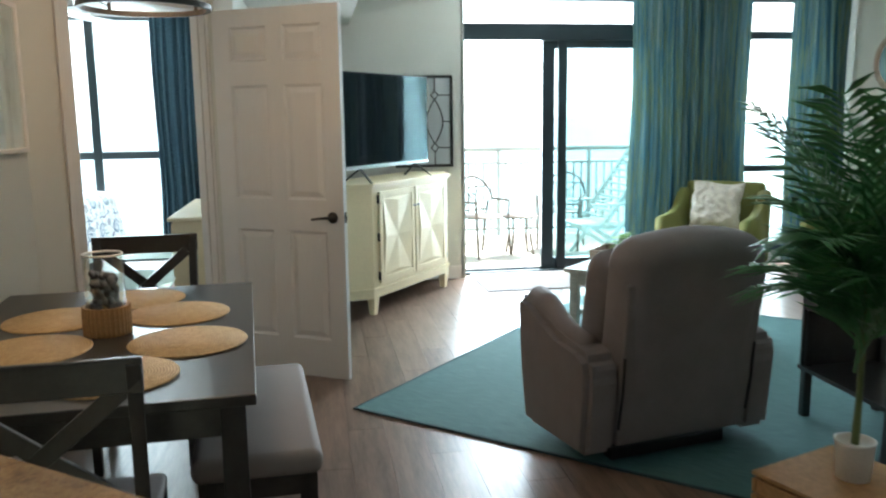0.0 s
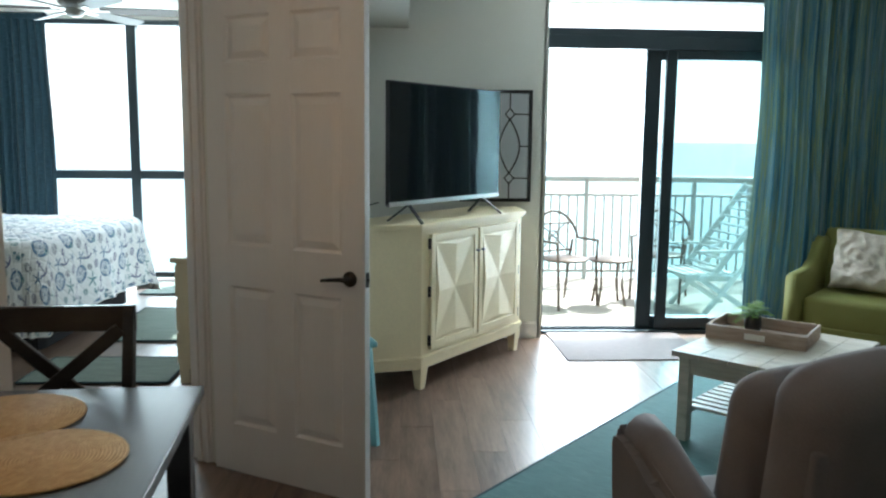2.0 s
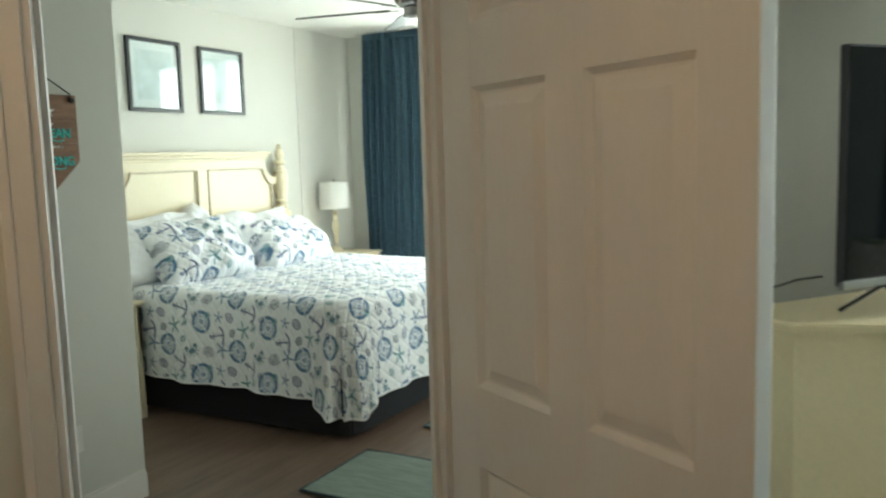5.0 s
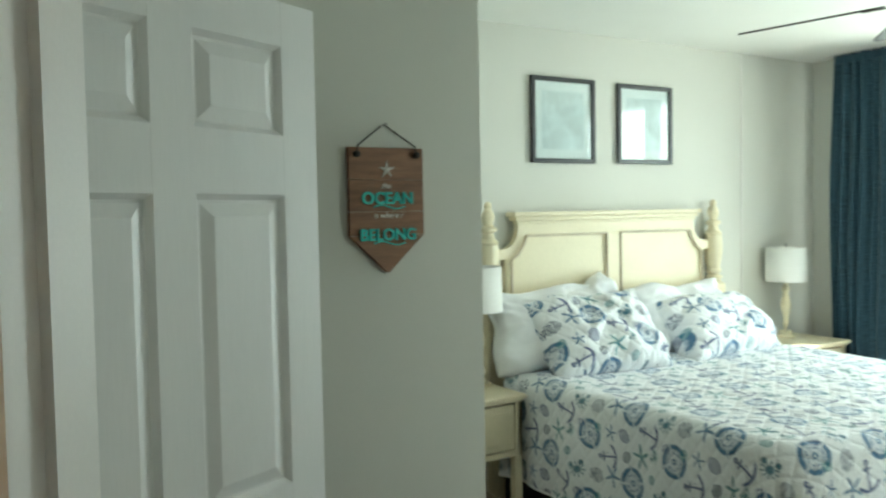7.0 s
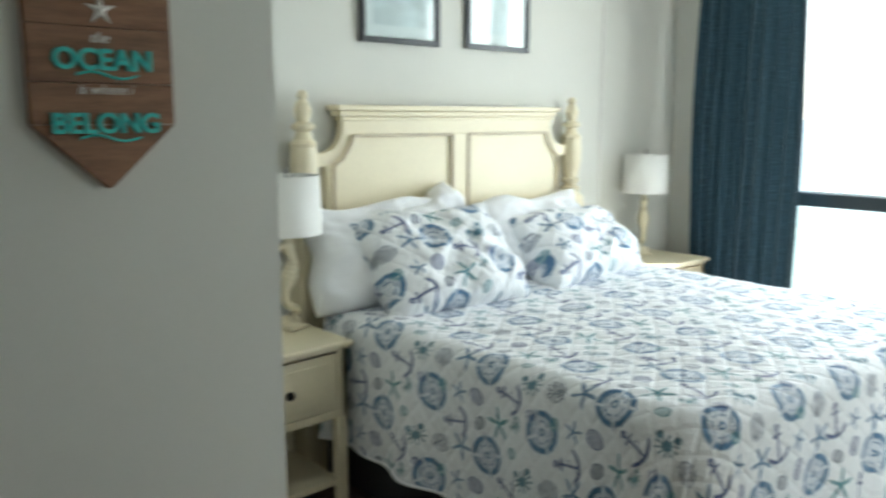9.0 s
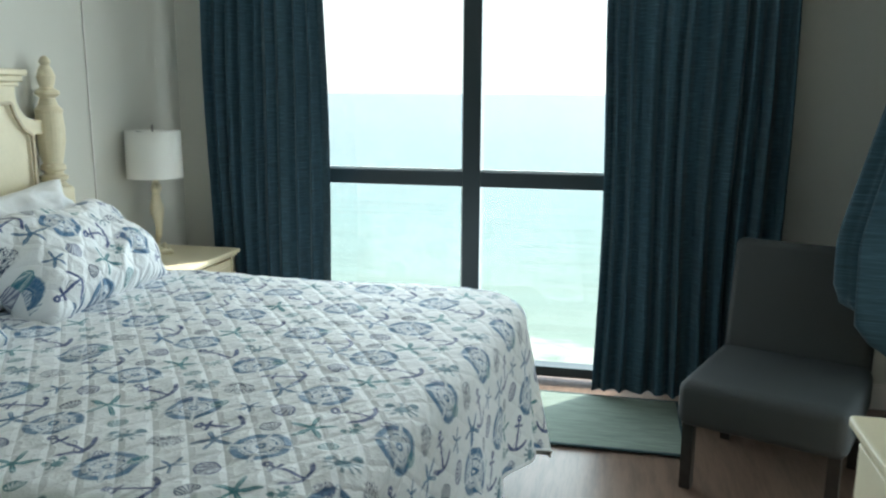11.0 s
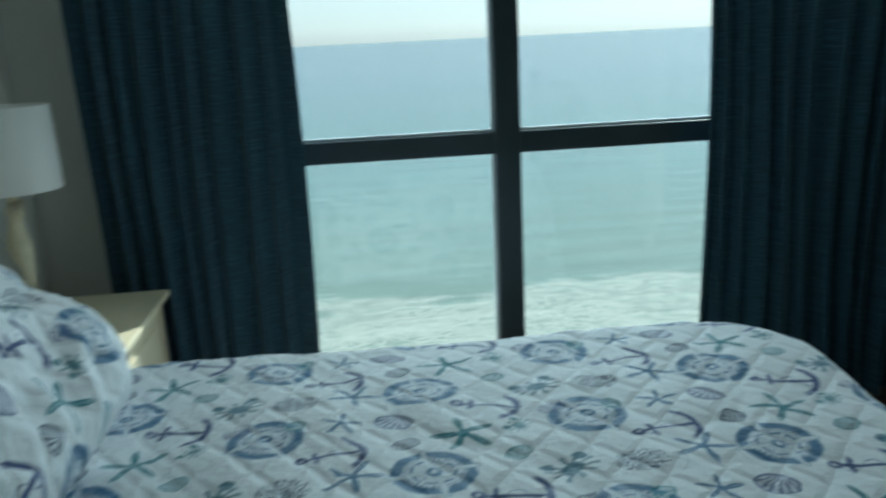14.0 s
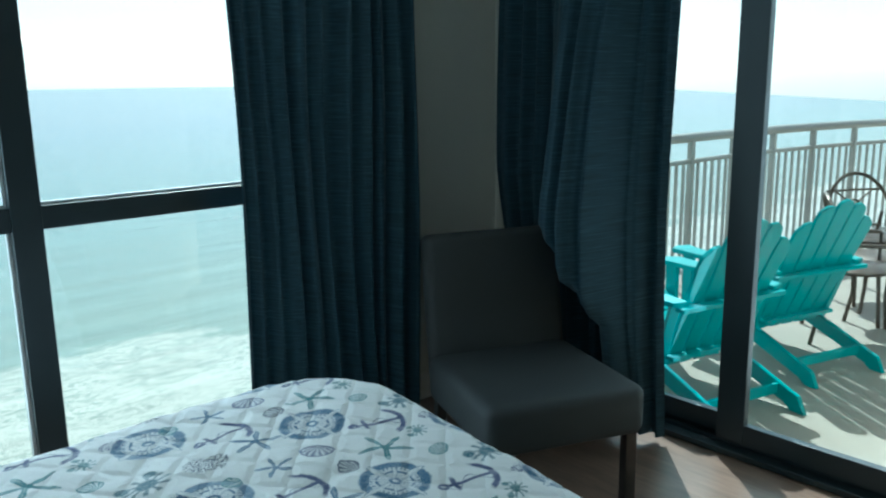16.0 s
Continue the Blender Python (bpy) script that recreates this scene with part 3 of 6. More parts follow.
structure("wall_end_cap", box(5.475, -2.50, 0, 5.505, -2.34, 2.58), "wall", "painted reveal beside the sliding door", "wall")


# ---- doors ----
def six_panel_leaf(w, h=2.11, th=0.036):
    """Leaf in local x 0..w from the hinge, y across, with stiles, rails and raised panels."""
    s = w * 0.135
    mid = w * 0.125
    cols = [(s, (w - mid) / 2), ((w + mid) / 2, w - s)]
    rows = [(0.235, 0.865), (1.045, 1.688), (1.818, 2.012)]
    pieces = [box(0, -th / 2, 0.012, s, th / 2, h, 0.002), box(w - s, -th / 2, 0.012, w, th / 2, h, 0.002), box(cols[0][1], -th / 2, 0.2, cols[1][0], th / 2, h - 0.02)]
    for a, b in ((0.012, 0.235), (0.865, 1.045), (1.688, 1.818), (2.012, h)):
        pieces.append(box(s - 0.004, -th / 2 + 0.0004, a, w - s + 0.004, th / 2 - 0.0004, b))
    panels = []
    for c0, c1 in cols:
        for r0, r1 in rows:
            for sgn in (-1, 1):
                bm = bmesh.new()
                lip, deep, face = 0.012, th / 2 - 0.013, th / 2 - 0.003
                loops = []
                for inset, y in ((0, th / 2 - 0.001), (lip, deep), (lip + 0.006, deep), (lip + 0.034, face)):
                    loops.append([bm.verts.new((x, sgn * y, z)) for x, z in ((c0 + inset, r0 + inset), (c1 - inset, r0 + inset), (c1 - inset, r1 - inset), (c0 + inset, r1 - inset))])
                for A, B in zip(loops, loops[1:]):
                    for i in range(4):
                        bm.faces.new((A[i], A[(i + 1) % 4], B[(i + 1) % 4], B[i]))
                bm.faces.new(loops[-1])
                bmesh.ops.recalc_face_normals(bm, faces=bm.faces[:])
                panels.append(bm)
    return joined(*pieces), panels


def lever(side, w, z=0.95, flip=1):
    """A lever handle on a round rose, on the face y = side."""
    x = w - 0.068
    rose = moved(lathe([(0.0, 0), (0.032, 0), (0.032, 0.008), (0.026, 0.012), (0.012, 0.014), (0.011, 0.045), (0.0, 0.047)], 20, False), Matrix.Translation((x, side * 0.019, z)) @ pose(0, 0, 0, -90 * side, 0, 0))
    arm = tube([(x, side * 0.060, z), (x - 0.02, side * 0.064, z + 0.002), (x - 0.06, side * 0.064, z - 0.002), (x - 0.115, side * 0.060, z - 0.010)], 0.010, 10, 0.007)
    return joined(rose, arm)


def panel_door(name, label, hinge, angle, w, metal):
    d = thing(name, label, "door", pose(hinge[0], hinge[1], 0, 0, 0, angle), kind="structure")
    body, panels = six_panel_leaf(w)
    part("leaf", body, "door", d)
    for p in panels:
        part("panel", p, "door", d)
    part("door_handle", lever(1, w), metal, d, "lever handle on a round rose", True)
    part("door_handle", lever(-1, w), metal, d, "lever handle on a round rose", True)
    part("latch_plate", box(w - 0.001, -0.012, 0.92, w + 0.002, 0.012, 0.98), metal, d)
    part("latch_bolt", box(w, -0.006, 0.942, w + 0.010, 0.006, 0.958, 0.002), metal, d)
    for z in (0.25, 1.05, 1.80):
        part("hinge", moved(lathe([(0.006, -0.045), (0.006, 0.045)], 10), Matrix.Translation((-0.004, 0.022, z))), metal, d)
    return d


panel_door("door_1", "white six-panel bedroom door standing wide open", (3.600, -4.905), -30.5, 0.815, "bronze")
panel_door("door_2", "white six-panel bathroom door standing ajar", (2.30, -5.495), 115.5, 0.80, "nickel")


def casing(name, m, w, h, t0, t1, label):
    """Jambs and moulded casings of a doorway, local x along the wall, y through it."""
    d = thing(name, label, "door frame", m, kind="structure")
    for x in (0.0, w - 0.02):
        part("jamb", box(x, t0, 0, x + 0.02, t1, h), "trim", d)
        part("stop", box(x + (0.02 if x == 0 else -0.012), (t0 + t1) / 2 - 0.015, 0, x + (0.032 if x == 0 else 0.0), (t0 + t1) / 2 + 0.015, h - 0.01), "trim", d)
    part("jamb_head", box(0.02, t0, h - 0.02, w - 0.02, t1, h), "trim", d)
    for y, s in ((t0, -1), (t1, 1)):
        for x, sx in ((0.004, -1), (w - 0.004, 1)):
            x2 = x + sx * 0.065
            bm = joined(box(min(x, x2), min(y, y + s * 0.012), 0, max(x, x2), max(y, y + s * 0.012), h + 0.06, 0.003), box(min(x2, x2 - sx * 0.022), min(y, y + s * 0.02), 0, max(x2, x2 - sx * 0.022), max(y, y + s * 0.02), h + 0.06, 0.004))
            part("casing", bm, "trim", d)
        part("casing_head", box(0.006, min(y, y + s * 0.012), h - 0.004, w - 0.006, max(y, y + s * 0.012), h + 0.06, 0.003), "trim", d)
    return d


casing("door_frame_1", DM @ pose(-0.01, 0, 0), DLEN + 0.02, 2.14, 0.0, 0.12, "white painted casing of the bedroom doorway")
casing("door_frame_2", pose(1.46, -5.64, 0), 0.84, 2.13, 0.0, 0.12, "white painted casing of the bathroom doorway")


# ---- windows and sliding doors ----
def window_unit(name, label, m, w, z0, z1, xs, zs, glass_mat="glass", d=0.10, bw=0.06):
    """A metal-framed window: xs upright bars (centre, width), zs cross bars (centre, height); local x along, y outward."""
    ob = thing(name, label, "window", m, kind="structure")
    part("window_frame", joined(box(0, 0, z0, bw, d, z1, 0.003), box(w - bw, 0, z0, w, d, z1, 0.003), box(bw, 0.001, z0, w - bw, d - 0.001, z0 + 0.055, 0.003), box(bw, 0.001, z1 - 0.05, w - bw, d - 0.001, z1, 0.003)), "alu", ob)
    ex = [bw] + [e for c, b in xs for e in (c - b / 2, c + b / 2)] + [w - bw]
    for c, b in xs:
        part("mullion", joined(box(c - b / 2, -0.004, z0 + 0.05, c + b / 2, d, z1 - 0.045, 0.003)), "alu", ob)
    ez = [z0 + 0.055] + [e for c, b in zs for e in (c - b / 2, c + b / 2)] + [z1 - 0.05]
    for i in range(0, len(ex), 2):
        for c, b in zs:
            part("transom", box(ex[i], 0.002, c - b / 2, ex[i + 1], d - 0.002, c + b / 2, 0.003), "alu", ob)
            # pale strips stand in for sun on the frame's inner sides
            part("sunlit_edge", box(ex[i], 0.026, c + b / 2, ex[i + 1], 0.040, c + b / 2 + 0.010), "sunlit_edge", ob, "pale strip painted for the sunlit side of the frame")
        for j in range(0, len(ez), 2):
            part("sunlit_edge", box(ex[i + 1] - 0.011, 0.026, ez[j] + 0.011, ex[i + 1], 0.040, ez[j + 1]), "sunlit_edge", ob, "pale strip painted for the sunlit side of the frame")
            p = part("pane", box(ex[i] - 0.004, d / 2 - 0.004, ez[j] - 0.004, ex[i + 1] + 0.004, d / 2 + 0.004, ez[j + 1] + 0.004), glass_mat, ob)
            p.visible_shadow = False
    return ob


window_unit("window_1", "dark metal bedroom window over the sea", pose(0.62, 0.0, 0), 2.12, 0.03, 2.66, [(1.074, 0.096)], [(1.10, 0.08)])


def slide_panel(parent, x0, x1, y0, y1, z0, z1, gm, stile=0.07):
    """A glazed sliding leaf, as a part with its pane."""
    fr = part("sliding_leaf", joined(box(x0, y0, z0, x0 + stile, y1, z1, 0.003), box(x1 - stile, y0, z0, x1, y1, z1, 0.003), box(x0 + stile, y0 + 0.001, z0, x1 - stile, y1 - 0.001, z0 + 0.09, 0.003), box(x0 + stile, y0 + 0.001, z1 - 0.07, x1 - stile, y1 - 0.001, z1, 0.003)), "alu", parent)
    p = part("pane", box(x0 + stile - 0.003, (y0 + y1) / 2 - 0.003, z0 + 0.087, x1 - stile + 0.003, (y0 + y1) / 2 + 0.003, z1 - 0.067), gm, fr)
    p.visible_shadow = False
    return fr


# bedroom slider: local x runs from y=-0.45 southwards, local y outward
bs = thing("door_3", "dark metal sliding glass door to the balcony", "sliding door", Matrix.Translation((3.90, -0.45, 0)) @ pose(0, 0, 0, 0, 0, -90), kind="structure")
part("frame", joined(box(0, 0, 0, 0.05, 0.13, 2.45), box(1.65, 0, 0, 1.70, 0.13, 2.45), box(0.05, 0.001, 2.38, 1.65, 0.129, 2.45)), "alu", bs)
part("sill_track", joined(box(0.05, -0.03, 0, 1.65, 0.13, 0.025, 0.002), box(0.05, 0.03, 0.025, 1.65, 0.036, 0.04), box(0.05, 0.085, 0.025, 1.65, 0.091, 0.04)), "alu", bs)
slide_panel(bs, 0.05, 0.90, 0.075, 0.115, 0.04, 2.38, "glass", 0.10)
slide_panel(bs, 0.82, 1.65, 0.015, 0.055, 0.04, 2.38, "glass", 0.12)

# living room slider: x 5.55 to 7.88; the left half stands open
ls = thing("door_4", "dark metal sliding glass door standing open to the balcony", "sliding door", pose(5.505, -2.34, 0), kind="structure")
part("frame", joined(box(0, 0, 0, 0.035, 0.13, 2.29), box(2.30, 0, 0, 2.355, 0.13, 2.29), box(0, -0.012, 2.19, 2.355, 0.13, 2.29, 0.004)), "alu", ls)
part("sill_track", joined(box(0.0, -0.03, 0, 2.355, 0.13, 0.022, 0.002), box(0.0, 0.03, 0.022, 2.355, 0.036, 0.036), box(0.0, 0.085, 0.022, 2.355, 0.091, 0.036)), "alu", ls)
slide_panel(ls, 0.80, 2.28, 0.070, 0.115, 0.03, 2.19, "glass_tint", 0.12)
slide_panel(ls, 0.94, 2.30, 0.012, 0.055, 0.03, 2.19, "glass_tint", 0.085)
window_unit("window_2", "dark metal transom window over the sliding door", pose(5.505, -2.33, 0), 2.355, 2.29, 2.60, [], [], "glass", 0.10, 0.012)
window_unit("window_3", "dark metal living room window", pose(8.2, -2.34, 0), 1.0, 0.12, 2.60, [], [(2.24, 0.07), (0.95, 0.06)])


# ---- curtains ----
def curtain(name, label, m, w, h, folds, mat, depth=0.05, flare=0.0, seed=1, pull=None):
    """A gathered curtain hanging in local x 0..w; flare narrows its top."""
    rnd = random.Random(seed)
    ph = [rnd.uniform(0, 6.28) for _ in range(6)]
    fr = [1 + rnd.uniform(-0.18, 0.18) for _ in range(3)]

    def f(u, v):
        z = h * v
        a = 2 * math.pi * folds * (u + 0.018 * math.sin(7 * u + ph[3]) + 0.012 * math.sin(19 * u + ph[4]))
        wave = math.sin(a) + 0.35 * math.sin(2.1 * a * fr[0] + ph[0]) + 0.25 * math.sin(0.47 * a + ph[1])
        amp = depth * (0.62 + 0.38 * math.sin(3 * u + ph[2]) * 0.5 + 0.25 * (1 - v))
        x = w * (u + flare * (u - 0.5) * (1 - v))
        x += 0.012 * math.sin(2.3 * z + ph[5] + 5 * u)
        y = amp * wave * 0.6 + 0.010 * math.sin(3.1 * z + 9 * u)
        if pull:
            dx, dy = pull(u, v)
            x, y = x + dx, y + dy
        return (x, y, z), (u * folds * 0.16, z)
    ob = thing(name, label, "curtain", m)
    c = part("drape", grid(folds * 12, 36, f), mat, ob, "", True)
    part("heading_tape", moved(box(0.0, -0.012, h - 0.06, w, 0.012, h + 0.005, 0.004), Matrix.Identity(4)), mat, ob)
    return ob


curtain("curtain", "navy blue slubbed floor-length curtain beside the sea window", pose(0.27, -0.15, 0.03), 0.67, 2.66, 9, "navy_curtain", 0.055, 0.05, 3)
curtain("curtain", "navy blue slubbed floor-length curtain behind the bed foot", pose(2.38, -0.14, 0.03), 0.86, 2.66, 10, "navy_curtain", 0.06, 0.0, 5)


def over_chair(u, v):
    """The cloth is pushed aside by the chair back."""
    k = max(0.0, 1 - v / 0.42) ** 1.2
    edge = 0.50 + 0.30 * max(0.0, min(1.0, (0.36 - v) / 0.16))
    a = max(0.0, min(1.0, (u - edge + 0.14) / 0.20))
    a = a * a * (3 - 2 * a)
    hang = max(0.0, min(1.0, (0.97 - v) / 0.60)) if v > 0.37 else 1.0
    hang *= 0.45 + 0.55 * min(1.0, v / 0.20)
    r = max(0.0, min(1.0, (u - 0.70) / 0.28))
    a *= 1 - 0.92 * r * r * (3 - 2 * r)
    return (0.30 * k * max(0.0, 0.72 - u) + 0.10 * a * hang, -0.46 * a * hang)


curtain("curtain", "navy blue curtain draped over the chair by the balcony door", Matrix.Translation((3.80, -0.12, 0.03)) @ pose(0, 0, 0, 0, 0, -90), 0.97, 2.62, 10, "navy_curtain", 0.06, 0.0, 9, over_chair)
curtain("curtain", "blue and olive striped floor-length curtain", pose(7.10, -2.50, 0.03), 1.16, 2.64, 12, "stripe", 0.065, 0.03, 11)
curtain("curtain", "blue and olive striped floor-length curtain in the corner", pose(8.70, -2.50, 0.03), 0.60, 2.64, 7, "stripe", 0.06, 0.0, 13)
for x0, x1, y in ((0.2, 3.3, -0.15), (7.0, 9.33, -2.50)):
    r = thing("curtain_rod", "slim dark curtain track under the ceiling", "curtain rod", pose(x0, y, CEIL - 0.006))
    part("track", box(0, -0.012, -0.014, x1 - x0, 0.012, 0.0), "trim", r)


# ---- bedroom ----
BED = pose(0.10, -2.07, 0)          # local x towards the foot, y across
bed = thing("bed", "king bed with a cream wooden headboard and black skirt", "bed", BED)


def headboard_outline():
    pts = [(-0.80, 0.30), (0.80, 0.30), (0.80, 1.375), (0.86, 1.375), (0.86, 1.435), (0.815, 1.435)]
    for k in range(1, 9):          # hollow shoulder
        a = math.pi / 2 * k / 8
        pts.append((0.815 - 0.105 * math.sin(a), 1.435 + 0.105 * (1 - math.cos(a))))
    pts += [(0.71, 1.62), (-0.71, 1.62), (-0.71, 1.54)]
    for k in range(7, -1, -1):
        a = math.pi / 2 * k / 8
        pts.append((-0.815 + 0.105 * math.sin(a), 1.435 + 0.105 * (1 - math.cos(a))))
    pts += [(-0.86, 1.435), (-0.86, 1.375), (-0.80, 1.375)]
    return pts


def upright(outline, x0, x1, bev=0.0):
    """A board standing in the local yz plane."""
    bm = slab(outline, x0, x1, bev)
    return moved(bm, Matrix(((0, 0, 1, 0), (1, 0, 0, 0), (0, 1, 0, 0), (0, 0, 0, 1))))


HB = Matrix.Translation((-0.035, -0.012, 0))
part("headboard", upright(headboard_outline(), -0.03, 0.012, 0.004), "cream", bed, "cream lacquered panelled headboard", m=HB)
part("cap_rail", joined(box(-0.05, -0.75, 1.615, 0.045, 0.75, 1.64, 0.006), box(-0.04, -0.735, 1.590, 0.032, 0.735, 1.614, 0.006), box(-0.03, -0.72, 1.572, 0.022, 0.72, 1.588, 0.004)), "cream", bed, m=HB)
for s in (-1, 1):
    rim = [(0.026, s * y, z) for y, z in ((0.055, 0.75), (0.055, 1.505), (0.66, 1.505), (0.675, 1.46), (0.72, 1.40), (0.765, 1.375), (0.765, 0.75))]
    part("panel_moulding", joined(*[bar(a, b, 0.013, 0.014, 0.003) for a, b in zip(rim, rim[1:])]), "cream_brown", bed, m=HB)
part("middle_stile", box(0.012, -0.045, 0.6, 0.024, 0.045, 1.508, 0.003), "cream", bed, m=HB)
for s in (-1, 1):
    post = joined(moved(box(-0.060, -0.060, 0, 0.060, 0.060, 1.15, 0.020), Matrix.Identity(4)),
                  lathe([(0.057, 1.15), (0.052, 1.158), (0.042, 1.166), (0.056, 1.176), (0.058, 1.190), (0.040, 1.200), (0.038, 1.212), (0.052, 1.222), (0.050, 1.236), (0.040, 1.245), (0.046, 1.27), (0.058, 1.34), (0.060, 1.40), (0.054, 1.46), (0.058, 1.475), (0.040, 1.495), (0.030, 1.525),
                         (0.050, 1.540), (0.050, 1.552), (0.026, 1.568), (0.034, 1.59), (0.038, 1.615), (0.028, 1.645), (0.018, 1.66), (0.024, 1.675), (0.016, 1.692), (0.004, 1.70)], 24))
    part("bed_post", moved(post, Matrix.Translation((-0.032, s * 0.905 - 0.012, 0))), "cream", bed, "turned cream bed post with a finial")
part("box_spring", slab([(0.06, -0.90), (1.77, -0.90), (1.82, -0.87), (1.85, -0.78), (1.88, 0.78), (1.84, 0.87), (1.77, 0.90), (0.06, 0.90)], 0.02, 0.36, 0.01), "skirt", bed, "black bed skirt over the base")
part("mattress", box(0.06, -0.88, 0.36, 1.81, 0.88, 0.765, 0.12, 5), "sheet", bed)


def quilt_fn(x_head, x_foot, half, top, drop, rad=0.075):
    lu, lv = x_foot - x_head, half

    R = 0.27

    def f(u, v):
        U = x_head + u * (lu + drop)
        W = (v - 0.5) * 2 * (half + drop)
        du, dv = max(0.0, U - (x_foot - R)), max(0.0, abs(W) - (half - R))
        q = math.hypot(du, dv)
        s = 1 if W > 0 else -1
        bx, by = min(U, x_foot - R), max(-(half - R), min(half - R, W))
        e = max(0.0, q - (R - rad))
        ang = math.atan2(dv, du) if q > 0 else 0
        arc = min(e, rad * math.pi / 2)
        out = min(q, R - rad) + rad * math.sin(arc / rad)
        down = rad * (1 - math.cos(arc / rad)) + max(0.0, e - rad * math.pi / 2)
        hang = max(0.0, down - 0.08)
        along = bx if dv >= du else by
        fold = hang * (0.05 * math.sin(along * 9.0 + 1.3) + 0.035 * math.sin(along * 21 + s))
        if du > 0 and dv > 0:
            fold += hang * 0.13 * (math.sin(ang * 4) ** 2 - 0.3 * math.sin(ang * 12) ** 2)
        out += fold + hang * 0.04
        x, y = bx + out * math.cos(ang), by + s * out * math.sin(ang)
        x += (0.125 * y / half + 0.015 * math.cos(1.5 * y)) * max(0.0, x - 1.0)
        puff = 0.012 * noise.noise((U * 2.3, W * 2.1, 0.3)) + 0.006 * noise.noise((U * 9, W * 8, 1.7))
        puff -= 0.006 * max(0.0, 1 - 9 * abs(noise.noise((U * 3.1 + W, W * 2.4 - U, 4.4)))) + 0.004 * max(0.0, 1 - 6 * abs(noise.noise((U * 9 + 2, W * 11, 7.1))))
        z = top - down + (puff if e < rad else puff * 0.3)
        z -= 0.012 * max(0.0, U - (x_foot - 0.45)) / 0.45
        return (x, y, max(z, 0.13)), (U, W)
    return f


QF = quilt_fn(0.16, 1.96, 0.965, 0.802, 0.52)
quilt = thing("quilt", "white quilted bedspread printed with blue and teal sea motifs", "bedspread", BED)
part("spread", grid(190, 220, QF), "quilt", quilt, "", True)
for run in ([QF(i / 80, 0.0)[0] for i in range(81)], [QF(1.0, i / 80)[0] for i in range(81)], [QF(i / 80, 1.0)[0] for i in range(81)]):
    part("hem", tube(run, 0.006, 6), "sheet", quilt, "white bound hem")


def pillow_bm(w, h, d, crumple=1.0, seed=0, n=44):
    """A stuffed case: fuller below, with a pinched seam and soft creases running in from it."""
    rnd = random.Random(seed)
    off = rnd.uniform(0, 50)

    def side(sg):
        def f(u, v):
            a, b = 2 * u - 1, 2 * v - 1
            prof = max(0.0, (1 - abs(a) ** 3.0) * (1 - abs(b) ** 3.0)) ** 0.42
            rim = 1 - prof
            pinch = 1 - 0.06 * (1 - abs(a) ** 2) * abs(b) ** 3
            pinch2 = 1 - 0.06 * (1 - abs(b) ** 2) * abs(a) ** 3
            x, y = a * w / 2 * pinch2, b * h / 2 * pinch
            y += crumple * 0.035 * noise.noise((a * 1.7 + off, 2.2, 0.5)) * (0.4 + 0.6 * max(0.0, b))
            x += crumple * 0.018 * noise.noise((b * 2.1 + off, 5.2, 0.5))
            lump = 1 + 0.22 * noise.noise((a * 1.6 + off, b * 1.5, sg)) - 0.18 * b
            fold = 1 - 2.2 * abs(noise.noise((a * 2.6 + off + 0.8 * b, b * 2.2 - 0.9 * a, sg * 3)))
            fine = 1 - 2.0 * abs(noise.noise((a * 6 + off, b * 5 + 2 * a, sg * 2 + 9)))
            z = sg * d / 2 * prof * lump + sg * crumple * prof * (0.020 * fold + 0.008 * fine)
            z += 0.014 * crumple * rim * math.sin(9 * a + off) * abs(b) + 0.014 * crumple * rim * math.sin(8 * b + off) * abs(a)
            return (x, y, z), (x + (0.02 * seed if sg > 0 else 0.3), y - 0.07)
        return f
    bm = joined(grid(n, n, side(1)), grid(n, n, side(-1)))
    bmesh.ops.remove_doubles(bm, verts=bm.verts, dist=0.0008)
    bmesh.ops.recalc_face_normals(bm, faces=bm.faces[:])
    return bm


def pillow(name, label, category, m, w, h, d, mat, seed, group="", crumple=1.0):
    ob = thing(name, label, category, m, group)
    part("cover", pillow_bm(w, h, d, crumple, seed), mat, ob, "", True)
    return ob


def lean(x, y, z, tilt, turn, roll=0):
    """Pillow standing on its long edge, leaning back towards the headboard."""
    return Matrix.Translation((x, y, z)) @ pose(0, 0, 0, 0, 0, turn) @ pose(0, 0, 0, 0, -tilt, 0) @ Matrix(((0, 0, 1, 0), (1, 0, 0, 0), (0, 1, 0, 0), (0, 0, 0, 1))) @ pose(0, 0, 0, 0, 0, roll)


pillow("pillow", "plain white pillow leaning on the headboard", "pillow", lean(0.25, -2.66, 0.985, 24, -3, -3), 0.84, 0.48, 0.22, "sheet", 1, "white pillows", 1.6)
pillow("pillow", "plain white pillow with a peaked corner", "pillow", lean(0.31, -2.50, 0.985, 28, 5, 13), 0.76, 0.50, 0.20, "sheet", 2, "white pillows", 1.8)
pillow("pillow", "plain white pillow leaning on the headboard", "pillow", lean(0.25, -1.66, 0.965, 26, 3, 2), 0.84, 0.44, 0.22, "sheet", 3, "white pillows", 1.6)
pillow("sham_pillow", "sea-print pillow sham leaning on white pillows", "pillow", lean(0.46, -2.55, 0.960, 38, -8, 4), 0.74, 0.50, 0.27, "quilt", 4, "printed shams", 1.3)
pillow("sham_pillow", "plump sea-print pillow sham at the far side", "pillow", lean(0.44, -1.585, 0.920, 46, 2, -1), 0.80, 0.47, 0.30, "quilt", 7, "printed shams", 1.0)


